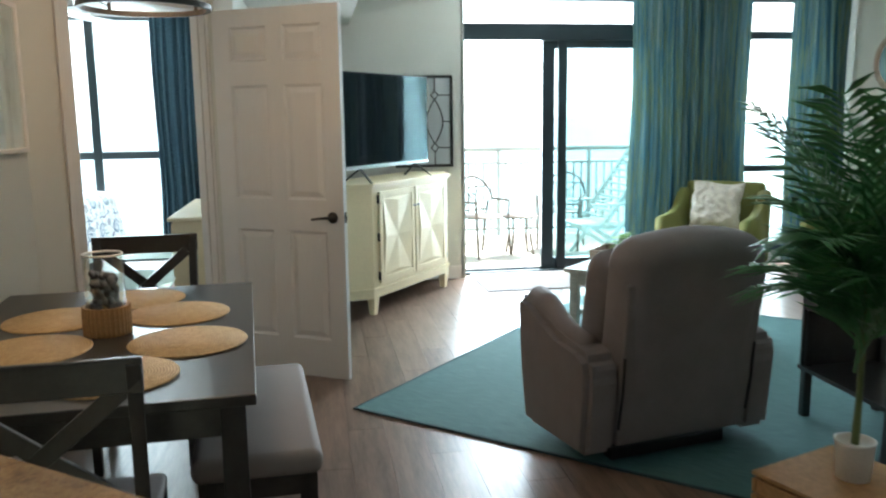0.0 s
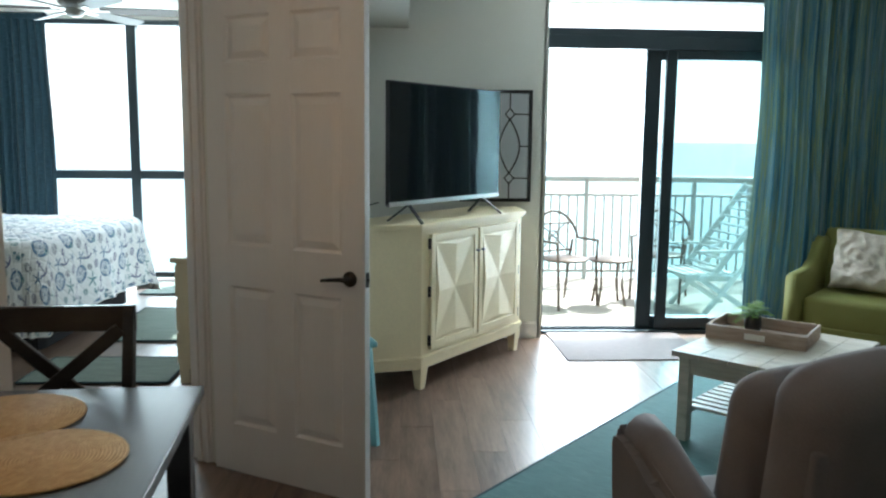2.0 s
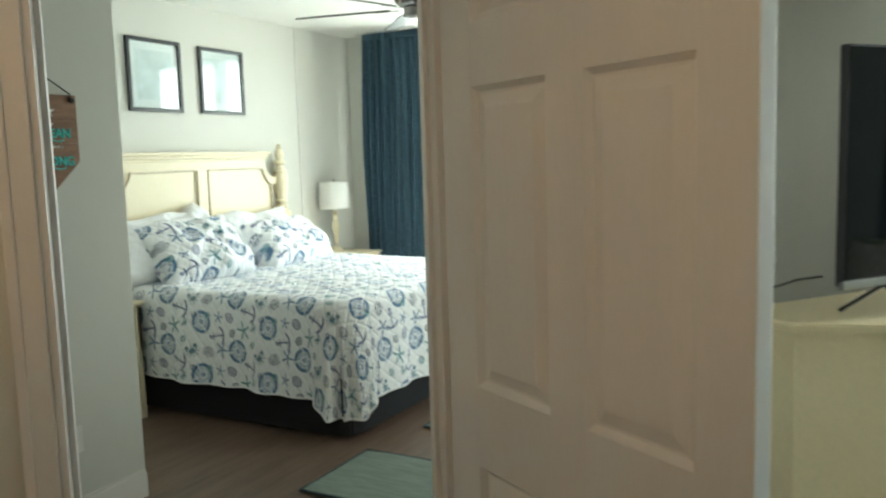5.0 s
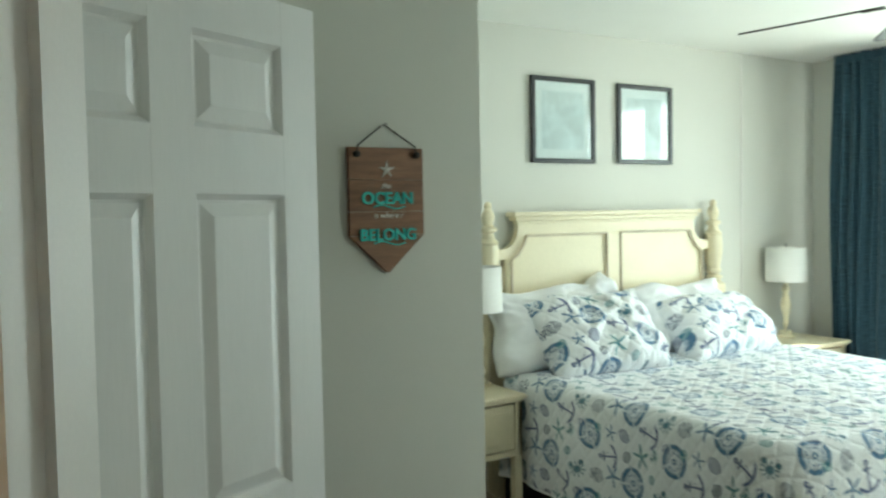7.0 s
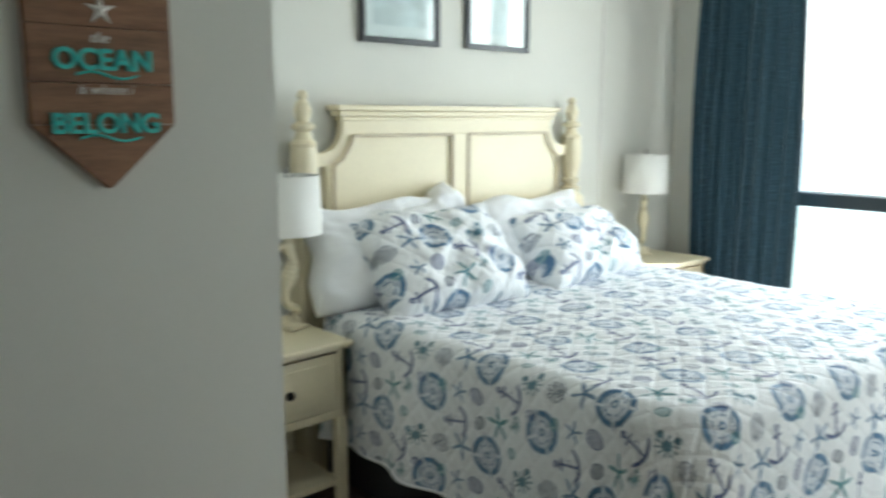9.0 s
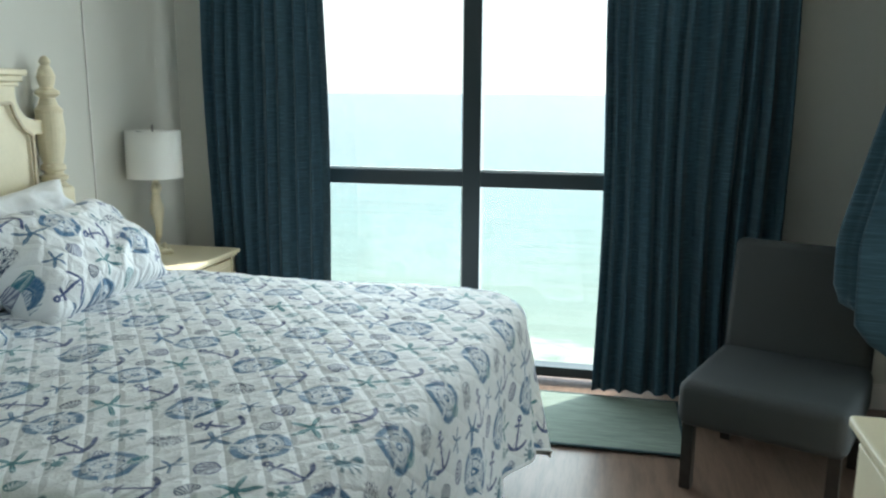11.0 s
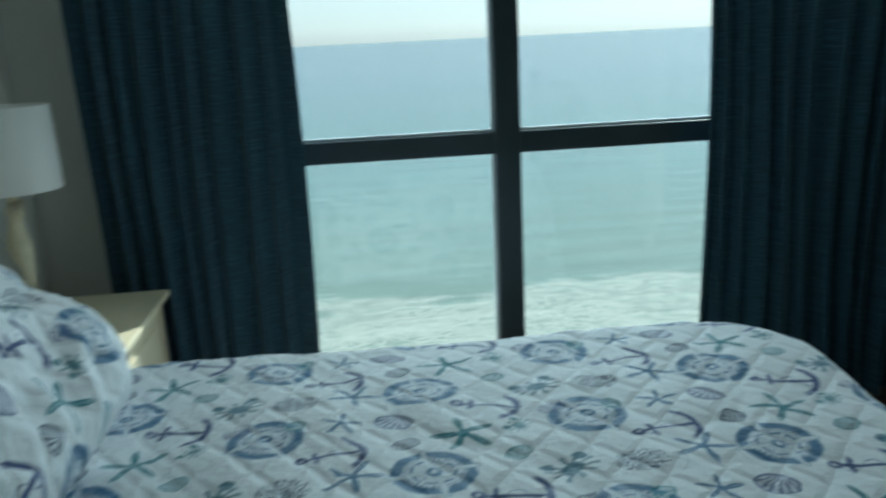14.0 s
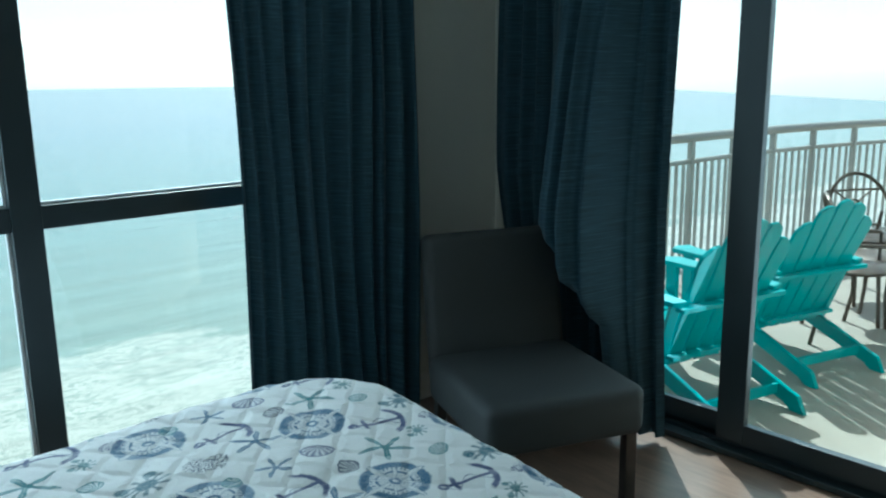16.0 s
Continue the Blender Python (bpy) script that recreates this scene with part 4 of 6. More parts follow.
def nightstand(m, label):
    n = thing("nightstand", label, "nightstand", m, "nightstands")
    W, D, H = 0.54, 0.44, 0.73
    part("top", joined(box(-0.01, -W / 2 - 0.02, H - 0.022, D + 0.025, W / 2 + 0.02, H, 0.006), box(0.0, -W / 2 - 0.008, H - 0.036, D + 0.012, W / 2 + 0.008, H - 0.022, 0.004)), "cream", n)
    part("case", joined(box(0, -W / 2, 0.42, D, -W / 2 + 0.02, H - 0.036), box(0, W / 2 - 0.02, 0.42, D, W / 2, H - 0.036), box(0, -W / 2 + 0.02, 0.42, 0.02, W / 2 - 0.02, H - 0.036), box(0.02, -W / 2 + 0.02, 0.42, D - 0.02, W / 2 - 0.02, 0.44)), "cream", n)
    dr = part("drawer", joined(box(D - 0.022, -W / 2 + 0.045, 0.455, D - 0.002, W / 2 - 0.045, H - 0.05, 0.002), box(D - 0.004, -W / 2 + 0.075, 0.485, D + 0.004, W / 2 - 0.075, H - 0.08, 0.004)), "cream", n)
    part("knob", moved(lathe([(0.006, 0), (0.006, 0.012), (0.016, 0.018), (0.017, 0.024), (0.008, 0.031), (0.0, 0.032)], 16, False), Matrix.Translation((D, 0, 0.565)) @ pose(0, 0, 0, 0, 90, 0)), "bronze", dr, "dark round knob", True)
    part("face_frame", joined(box(D - 0.02, -W / 2, 0.42, D, -W / 2 + 0.042, H - 0.036), box(D - 0.02, W / 2 - 0.042, 0.42, D, W / 2, H - 0.036), box(D - 0.02, -W / 2 + 0.042, 0.42, D, W / 2 - 0.042, 0.452)), "cream", n)
    for x in (0.022, D - 0.022):
        for y in (-W / 2 + 0.022, W / 2 - 0.022):
            part("leg", box(x - 0.022, y - 0.022, 0, x + 0.022, y + 0.022, 0.42, 0.003), "cream", n)
    part("shelf", box(0.02, -W / 2 + 0.02, 0.13, D - 0.02, W / 2 - 0.02, 0.15), "cream", n)
    return n


nightstand(pose(0.03, -0.60, 0), "cream nightstand in the corner by the curtain")
nightstand(pose(0.05, -3.36, 0), "cream one-drawer nightstand with an open shelf")


def seahorse_lamp(m, label):
    l = thing("table_lamp", label, "lamp", m, "bedside lamps")
    part("base", joined(box(-0.06, -0.05, 0, 0.06, 0.05, 0.018, 0.006), moved(lathe([(0.05, 0.018), (0.046, 0.03), (0.028, 0.04)], 18), Matrix.Identity(4))), "cream", l)
    s_curve = [(0, 0.030, 0.050), (0, 0.046, 0.062), (0, 0.040, 0.082), (0, 0.014, 0.085), (0, -0.012, 0.100), (0, -0.022, 0.130), (0, -0.018, 0.165), (0, -0.002, 0.200), (0, 0.014, 0.235), (0, 0.020, 0.270), (0, 0.012, 0.305), (0, -0.004, 0.335), (0, -0.020, 0.352)]
    bm = bmesh.new()
    # ringed body, full at the belly and thin at the tail
    pts = [Vector(p) for p in s_curve]
    path = [pts[i].lerp(pts[i + 1], k / 5) for i in range(len(pts) - 1) for k in range(5)] + [pts[-1]]
    rings = []
    for i, p in enumerate(path):
        d = (path[min(i + 1, len(path) - 1)] - path[max(i - 1, 0)]).normalized()
        side = Vector((1, 0, 0))
        up = side.cross(d)
        r = 0.009 + 0.007 * min(1.0, i / 18) + 0.017 * math.exp(-((p.z - 0.225) / 0.055) ** 2) + 0.008 * math.exp(-((p.z - 0.335) / 0.02) ** 2)
        r *= 1.0 + (0.13 if i % 3 == 0 else 0.0)
        rings.append([bm.verts.new(p + r * (side * math.cos(2 * math.pi * k / 12) + up * math.sin(2 * math.pi * k / 12))) for k in range(12)])
    for a_, b_ in zip(rings, rings[1:]):
        for i in range(12):
            bm.faces.new((a_[i], a_[(i + 1) % 12], b_[(i + 1) % 12], b_[i]))
    bm.faces.new(rings[0][::-1])
    bm.faces.new(rings[-1])
    snout = tube([(0, -0.015, 0.352), (0, -0.042, 0.338), (0, -0.060, 0.322)], 0.013, 10, 0.007)
    crest = joined(moved(lathe([(0.014, 0), (0.018, 0.014), (0.004, 0.034)], 8), Matrix.Translation((0, 0.0, 0.352))), *[moved(lathe([(0.009, 0), (0.002, 0.022)], 6), Matrix.Translation((0, 0.030 + 0.010 * math.sin(k), 0.18 + 0.024 * k)) @ pose(0, 0, 0, -75, 0, 0)) for k in range(6)])
    shells = [moved(lathe([(0.018, 0), (0.014, 0.012), (0.004, 0.02)], 9), Matrix.Translation((0.03 * math.cos(a), 0.03 * math.sin(a), 0.03))) for a in (0.4, 1.7, 2.9, 4.1, 5.3)]
    part("seahorse_stem", joined(bm, snout, crest, *shells), "cream", l, "cream carved seahorse", True)
    part("stem", lathe([(0.006, 0.34), (0.006, 0.615)], 10), "nickel", l)
    shade = lathe([(0.138, 0.392), (0.135, 0.628), (0.132, 0.628), (0.135, 0.392), (0.138, 0.392)], 40, False)
    part("shade", shade, "shade", l, "white drum shade", True)
    part("finial", joined(lathe([(0.004, 0.60), (0.004, 0.635), (0.009, 0.642), (0.003, 0.66)], 10), *[bar((0, 0, 0.615), (0.134 * math.cos(k * 2.094), 0.134 * math.sin(k * 2.094), 0.622), 0.004, 0.004) for k in range(3)]), "nickel", l)
    return l


seahorse_lamp(pose(0.15, -0.53, 0.73, 0, 0, 40), "lamp with a cream seahorse base and white drum shade")
seahorse_lamp(pose(0.20, -3.16, 0.73, 0, 0, 10), "lamp with a cream seahorse base beside the headboard")


def picture(m, label, w, h, frame_mat, art, border=0.03, mount=0.05, group=""):
    """Framed print hung in local yz, facing +x."""
    p = thing("picture", label, "picture", m, group)
    part("frame", joined(box(0, -w / 2, -h / 2, 0.024, -w / 2 + border, h / 2, 0.002), box(0, w / 2 - border, -h / 2, 0.024, w / 2, h / 2, 0.002), box(0.0005, -w / 2 + border, -h / 2, 0.0235, w / 2 - border, -h / 2 + border, 0.002), box(0.0005, -w / 2 + border, h / 2 - border, 0.0235, w / 2 - border, h / 2, 0.002)), frame_mat, p)
    part("mount", box(0.002, -w / 2 + border, -h / 2 + border, 0.008, w / 2 - border, h / 2 - border), "sheet", p, "white mount")
    part("print", box(0.0085, -w / 2 + border + mount, -h / 2 + border + mount, 0.010, w / 2 - border - mount, h / 2 - border - mount), art, p)
    g = part("glazing", box(0.013, -w / 2 + border - 0.001, -h / 2 + border - 0.001, 0.015, w / 2 - border + 0.001, h / 2 - border + 0.001), "clear", p)
    g.visible_shadow = False
    return p


picture(pose(0.002, -2.40, 2.173), "black-framed print with a white mount over the bed", 0.48, 0.50, "black", "picture", 0.026, 0.055, "prints over the bed")
picture(pose(0.002, -1.74, 2.173), "black-framed pale print with a white mount over the bed", 0.47, 0.49, "black", "picture", 0.026, 0.055, "prints over the bed")
structure("cable_cover", box(0.001, -0.815, 0.0, 0.007, -0.807, CEIL), "trim", "thin painted cable strip on the wall", "trim")

# hanging sign on the closet wall, facing +x
sign = thing("wall_sign", "pointed brown plank sign with teal and white lettering", "sign", pose(1.437, -4.32, 1.65))
# planks across, cut to a point below
for z0, z1, w0, w1 in ((0.10, 0.20, 0.131, 0.131), (0.0, 0.099, 0.131, 0.131), (-0.075, -0.001, 0.131, 0.131), (-0.193, -0.076, 0.131, 0.0)):
    o = [(-w1, z0), (w1, z0), (w0, z1), (-w0, z1)] if w1 else [(-0.004, z0), (0.004, z0), (w0, z1), (-w0, z1)]
    part("plank", upright(o, 0.004, 0.022, 0.0015), "sign_wood", sign)
for s in (-1, 1):
    part("rope", tube([(0.028, s * 0.105, 0.175), (0.026, s * 0.10, 0.205), (0.006, s * 0.01, 0.268)], 0.0028, 6), "rope", sign)
    part("knot", moved(lathe([(0.0, -0.012), (0.012, -0.006), (0.012, 0.006), (0.0, 0.012)], 8, False), Matrix.Translation((0.028, s * 0.105, 0.178))), "rope", sign)
part("nail", moved(lathe([(0.003, 0), (0.003, 0.02), (0.007, 0.022), (0.005, 0.026)], 10), Matrix.Translation((-0.001, 0, 0.272)) @ pose(0, 0, 0, 0, 90, 0)), "nickel", sign)


def lettering(text, size, y, z, mat, extrude, bold=0.0, shear=0.0):
    cu = bpy.data.curves.new("lettering", "FONT")
    cu.body, cu.size, cu.align_x, cu.extrude, cu.offset, cu.shear = text, size, "CENTER", extrude, bold, shear
    cu.materials.append(M[mat])
    ob = new("lettering", cu)
    ob.parent = sign
    ob.matrix_basis = Matrix.Translation((0.0225 + extrude, y, z)) @ Matrix(((0, 0, 1, 0), (1, 0, 0, 0), (0, 1, 0, 0), (0, 0, 0, 1)))
    return ob


lettering("the", 0.026, -0.005, 0.072, "white_paint", 0.0008, 0, 0.3)
lettering("OCEAN", 0.052, 0.0, 0.024, "teal_paint", 0.004, 0.0012)
lettering("is where i", 0.025, 0.0, -0.020, "white_paint", 0.0008, 0, 0.3)
lettering("BELONG", 0.051, 0.0, -0.090, "teal_paint", 0.004, 0.0012)
for y0, y1, z in ((-0.05, 0.06, 0.014), (-0.05, 0.06, -0.100)):
    part("flourish", tube([(0.026, y0 + (y1 - y0) * k / 8, z + 0.006 * math.sin(k * 0.8)) for k in range(9)], 0.0025, 6), "teal_paint", sign)
star = bmesh.new()
ring = []
for k in range(10):
    r = 0.030 if k % 2 == 0 else 0.009
    a = math.pi / 2 + k * math.pi / 5
    ring.append(star.verts.new((0.0235, r * math.cos(a), 0.130 + r * math.sin(a))))
tip = star.verts.new((0.031, 0, 0.130))
for k in range(10):
    star.faces.new((ring[k], ring[(k + 1) % 10], tip))
bmesh.ops.recalc_face_normals(star, faces=star.faces[:])
part("starfish", star, "white_paint", sign, "white starfish")

out = thing("outlet", "white wall outlet plate", "outlet", pose(1.437, -4.31, 0.385))
part("plate", box(0.0, -0.036, -0.058, 0.006, 0.036, 0.058, 0.002), "outlet", out)
for z in (-0.02, 0.02):
    part("socket", box(0.005, -0.016, z - 0.014, 0.0085, 0.016, z + 0.014, 0.002), "outlet", out)

# ceiling fan
fan = thing("ceiling_fan", "nickel ceiling fan with long grey-brown wooden blades", "ceiling fan", pose(2.05, -2.31, -0.025, 0, 0, 11))
part("canopy", lathe([(0.07, CEIL + 0.024), (0.065, 2.66), (0.02, 2.63)], 24), "nickel", fan, "", True)
part("downrod", lathe([(0.012, 2.56), (0.012, 2.64)], 12), "nickel", fan)
part("motor", lathe([(0.03, 2.58), (0.10, 2.565), (0.115, 2.53), (0.115, 2.48), (0.09, 2.455), (0.05, 2.445)], 32), "nickel", fan, "", True)
part("switch_housing", lathe([(0.06, 2.445), (0.065, 2.42), (0.055, 2.395), (0.02, 2.385), (0.0, 2.384)], 28, False), "nickel", fan, "", True)
for k in range(6):
    bl = moved(slab([(0.17, -0.045), (0.22, -0.060), (0.69, -0.068), (0.745, -0.045), (0.76, 0.0), (0.745, 0.045), (0.69, 0.068), (0.22, 0.060), (0.17, 0.045)], -0.004, 0.004, 0.0015), Matrix.Translation((0, 0, 2.44)) @ pose(0, 0, 0, 0, 0, 60 * k) @ pose(0, 0, 0, -13, 0, 0))
    b = part("blade", bl, "fan_blade", fan)
    part("blade_iron", moved(box(0.09, -0.018, -0.010, 0.24, 0.018, -0.004, 0.002), Matrix.Translation((0, 0, 2.44)) @ pose(0, 0, 0, 0, 0, 60 * k) @ pose(0, 0, 0, -13, 0, 0)), "nickel", b)

# slipper chair in the corner
chair = thing("slipper_chair", "armless slate-grey upholstered chair under the curtain", "chair", pose(3.14, -0.905, 0, 0, 0, -22))
part("seat", box(-0.31, -0.34, 0.27, 0.31, 0.28, 0.46, 0.045, 4), "grey_chair", chair, "", True)
part("backrest", moved(box(-0.295, -0.05, 0.0, 0.295, 0.05, 0.605, 0.035, 4), Matrix.Translation((0, 0.27, 0.33)) @ pose(0, 0, 0, -9, 0, 0)), "grey_chair", chair, "", True)
for x in (-0.265, 0.265):
    part("leg", moved(slab([(-0.022, -0.022), (0.022, -0.022), (0.022, 0.022), (-0.022, 0.022)], 0, 0.28, 0.002), Matrix.Translation((x, -0.29, 0))), "black_wood", chair)
    part("leg", moved(bar((0, 0, 0.28), (0, 0.05, 0.0), 0.042, 0.042, 0.002), Matrix.Translation((x, 0.24, 0))), "black_wood", chair)

# dresser along the party wall
dr = thing("dresser", "cream wooden dresser against the bedroom wall", "dresser", pose(3.54, -2.92, 0, 0, 0, 180))
part("top", box(-0.005, -0.74, 0.755, 0.49, 0.74, 0.785, 0.008), "cream", dr)
part("case", box(0.0, -0.71, 0.09, 0.46, 0.71, 0.755, 0.004), "cream", dr)
for i in range(2):
    for j in range(3):
        y0, z0 = -0.69 + i * 0.70, 0.12 + j * 0.21
        d_ = part("drawer", box(0.458, y0, z0, 0.476, y0 + 0.68, z0 + 0.195, 0.005), "cream", dr)
        for yk in (0.18, 0.50):
            part("knob", moved(lathe([(0.006, 0), (0.006, 0.012), (0.015, 0.018), (0.008, 0.03)], 12), Matrix.Translation((0.476, y0 + yk, z0 + 0.097)) @ pose(0, 0, 0, 0, 90, 0)), "bronze", d_)
for x in (0.03, 0.43):
    for y in (-0.68, 0.68):
        part("foot", box(x - 0.03, y - 0.03, 0, x + 0.03, y + 0.03, 0.092, 0.004), "cream", dr)


def rug(name, label, m, w, d, mat, edge=None, th=0.010):
    r = thing(name, label, "rug", m)
    part("rug_face", box(0, 0, 0.0005, w, d, th, 0.003), mat, r)
    if edge:
        part("binding", joined(box(-0.012, -0.012, 0.0005, w + 0.012, 0.0, th + 0.001, 0.002), box(-0.012, d, 0.0005, w + 0.012, d + 0.012, th + 0.001, 0.002), box(-0.012, 0.0, 0.0005, 0.0, d, th + 0.001, 0.002), box(w, 0.0, 0.0005, w + 0.012, d, th + 0.001, 0.002)), edge, r)
    return r


rug("rug", "grey-green woven mat under the sea window", pose(1.95, -0.80, 0.003), 0.85, 0.62, "green_rug", "rug_edge")
rug("rug", "grey-green woven bedside mat at the bed foot", pose(2.20, -2.60, 0.003), 0.60, 1.15, "green_rug", "rug_edge")
rug("rug", "grey-green woven mat near the dresser", pose(2.10, -3.62, 0.003), 0.90, 0.56, "green_rug", "rug_edge")


# ---- living and dining room ----
# console across the corner, with canted sides
CON = Matrix.Translation((4.555, -3.80, 0)) @ pose(0, 0, 0, 0, 0, 52.4)      # local x along the front, y to the back
con = thing("tv_console", "cream wooden corner console with diamond-panelled doors", "tv console", CON)
W = 1.19


def console_plan(g):
    return [(-g, -g), (W + g, -g), (W + 0.26 + g, 0.20), (W + 0.26 + g, 0.44 + g), (-0.26 - g, 0.44 + g), (-0.26 - g, 0.20)]


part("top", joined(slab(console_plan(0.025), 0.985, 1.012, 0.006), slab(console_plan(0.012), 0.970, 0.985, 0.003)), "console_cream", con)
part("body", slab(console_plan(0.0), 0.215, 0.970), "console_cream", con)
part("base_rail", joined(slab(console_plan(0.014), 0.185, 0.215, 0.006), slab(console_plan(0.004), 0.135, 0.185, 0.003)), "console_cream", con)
for x, y in ((0.03, 0.03), (W - 0.03, 0.03), (-0.2, 0.38), (W + 0.2, 0.38)):
    bm = bmesh.new()
    lo = [bm.verts.new((x + a * 0.022, y + b * 0.022, 0)) for a, b in ((-1, -1), (1, -1), (1, 1), (-1, 1))]
    hi = [bm.verts.new((x + a * 0.036, y + b * 0.036, 0.15)) for a, b in ((-1, -1), (1, -1), (1, 1), (-1, 1))]
    bm.faces.new(lo[::-1])
    bm.faces.new(hi)
    for i in range(4):
        bm.faces.new((lo[i], lo[(i + 1) % 4], hi[(i + 1) % 4], hi[i]))
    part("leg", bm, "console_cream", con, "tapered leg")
for i in range(2):
    x0 = 0.075 + i * 0.535
    x1, z0, z1 = x0 + 0.515, 0.245, 0.945
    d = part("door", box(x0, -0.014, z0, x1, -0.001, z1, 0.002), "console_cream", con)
    a0, a1, b0, b1 = x0 + 0.05, x1 - 0.05, z0 + 0.055, z1 - 0.055
    cx, cz = (a0 + a1) / 2, (b0 + b1) / 2
    # four wedges rise to the middle of the sides
    for tri in (((a0, b0), (a0, b1), (cx, cz)), ((a1, b1), (a1, b0), (cx, cz))):
        bm = bmesh.new()
        vs = [bm.verts.new((tri[0][0], -0.016, tri[0][1])), bm.verts.new((tri[1][0], -0.016, tri[1][1])), bm.verts.new((tri[2][0], -0.018, tri[2][1]))]
        ridge = bm.verts.new((tri[0][0] + (tri[2][0] - tri[0][0]) * 0.06, -0.034, cz))
        for p, q in ((0, 1), (1, 2), (2, 0)):
            bm.faces.new((vs[p], vs[q], ridge))
        bmesh.ops.recalc_face_normals(bm, faces=bm.faces[:])
        part("diamond_panel", bm, "console_cream", d)
    for lo_, hi_ in ((b0, cz), (b1, cz)):
        bm = bmesh.new()
        vs = [bm.verts.new((a0, -0.0155, lo_)), bm.verts.new((a1, -0.0155, lo_)), bm.verts.new((cx, -0.0175, hi_))]
        ridge = bm.verts.new((cx, -0.026, lo_ + (hi_ - lo_) * 0.08))
        for p, q in ((0, 1), (1, 2), (2, 0)):
            bm.faces.new((vs[p], vs[q], ridge))
        bmesh.ops.recalc_face_normals(bm, faces=bm.faces[:])
        part("diamond_panel", bm, "console_cream", d)
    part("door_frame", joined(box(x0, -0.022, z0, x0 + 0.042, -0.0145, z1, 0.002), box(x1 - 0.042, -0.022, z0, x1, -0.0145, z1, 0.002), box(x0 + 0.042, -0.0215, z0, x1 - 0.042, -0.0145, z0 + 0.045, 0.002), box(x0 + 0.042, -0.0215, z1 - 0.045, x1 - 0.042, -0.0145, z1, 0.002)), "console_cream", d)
    part("knob", moved(lathe([(0.005, 0), (0.005, 0.012), (0.012, 0.018), (0.006, 0.028)], 12), Matrix.Translation(((x1 - 0.02) if i == 0 else (x0 + 0.02), -0.02, 0.80)) @ pose(0, 0, 0, 90, 0, 0)), "nickel", d)
    for z in (0.30, 0.60, 0.89):
        hx = x0 - 0.006 if i == 0 else x1 + 0.006
        part("hinge", box(hx - 0.006, -0.020, z - 0.032, hx + 0.006, -0.002, z + 0.032, 0.002), "bronze", d, "black hinge")

TV = Matrix.Translation((4.735, -3.415, 1.012)) @ pose(0, 0, 0, 0, 0, 51.8)
tv = thing("television", "large flat-screen television standing on the console", "television", TV)
TW, TH = 1.20, 0.69
part("case", box(-TW / 2, 0.0, 0.112, TW / 2, 0.028, 0.112 + TH + 0.02, 0.004), "black", tv)
part("back_housing", box(-0.35, 0.028, 0.12, 0.35, 0.065, 0.48, 0.015), "black", tv)
part("screen", box(-TW / 2 + 0.008, -0.002, 0.135, TW / 2 - 0.008, 0.0005, 0.112 + TH + 0.012), "screen", tv, "dark glossy screen")
part("chin", box(-TW / 2, -0.004, 0.105, TW / 2, 0.020, 0.131, 0.003), "nickel", tv)
for s in (-1, 1):
    part("foot", joined(bar((s * 0.40, 0.01, 0.108), (s * 0.44, -0.12, 0.006), 0.018, 0.010), bar((s * 0.40, 0.01, 0.108), (s * 0.44, 0.14, 0.006), 0.018, 0.010)), "black", tv)
cable = thing("power_cable", "thin black cable trailing from the television", "cable", Matrix.Identity(4))
part("cord", tube([(4.30, -3.70, 1.13), (4.22, -3.60, 1.10), (4.14, -3.45, 1.05), (4.06, -3.30, 1.018)], 0.004, 6), "black", cable)

mir = thing("wall_mirror", "tall mirror with dark metal scrollwork", "mirror", pose(5.13, -2.502, 1.457))
part("glass", box(-0.25, -0.008, -0.40, 0.25, -0.001, 0.40), "mirror", mir)
part("frame", joined(*[box(*b, 0.002) for b in ((-0.265, -0.028, -0.41, -0.24, 0.0, 0.41), (0.24, -0.028, -0.41, 0.265, 0.0, 0.41), (-0.24, -0.027, -0.41, 0.24, -0.001, -0.385), (-0.24, -0.027, 0.385, 0.24, -0.001, 0.41))]), "bronze", mir)
for cx in (0.10, -0.10):
    curve = [(cx + 0.075 * math.sin(math.pi * k / 16), -0.016, -0.20 + 0.40 * k / 16) for k in range(17)]
    curve2 = [(cx - 0.075 * math.sin(math.pi * k / 16), -0.016, -0.20 + 0.40 * k / 16) for k in range(17)]
    part("scroll", joined(tube(curve, 0.006, 6), tube(curve2, 0.006, 6)), "bronze", mir)
    for z in (0.235, -0.235):
        part("diamond", joined(*[bar((cx + a[0] * 0.035, -0.016, z + a[1] * 0.04), (cx + b[0] * 0.035, -0.016, z + b[1] * 0.04), 0.009, 0.009) for a, b in (((0, 1), (1, 0)), ((1, 0), (0, -1)), ((0, -1), (-1, 0)), ((-1, 0), (0, 1)))]), "bronze", mir)
        part("bar", joined(bar((cx, -0.016, z + math.copysign(0.04, z)), (cx, -0.016, math.copysign(0.39, z)), 0.009, 0.009), bar((cx + 0.035, -0.016, z), (0.245 if cx > 0 else 0.0, -0.016, z), 0.009, 0.009)), "bronze", mir)
    part("bar", bar((cx + 0.075, -0.016, 0), (0.245 if cx > 0 else 0.0, -0.016, 0), 0.009, 0.009), "bronze", mir)

rug("rug", "large teal ribbed area rug under the seating", Matrix.Translation((4.31, -5.79, 0.003)) @ pose(0, 0, 0, 0, 0, -41.5), 2.35, 3.05, "rug", "rug_edge")
rug("door_mat", "grey-brown mat inside the sliding door", pose(5.58, -3.17, 0.003, 0, 0, 1), 1.02, 0.80, "mat", None, 0.008)

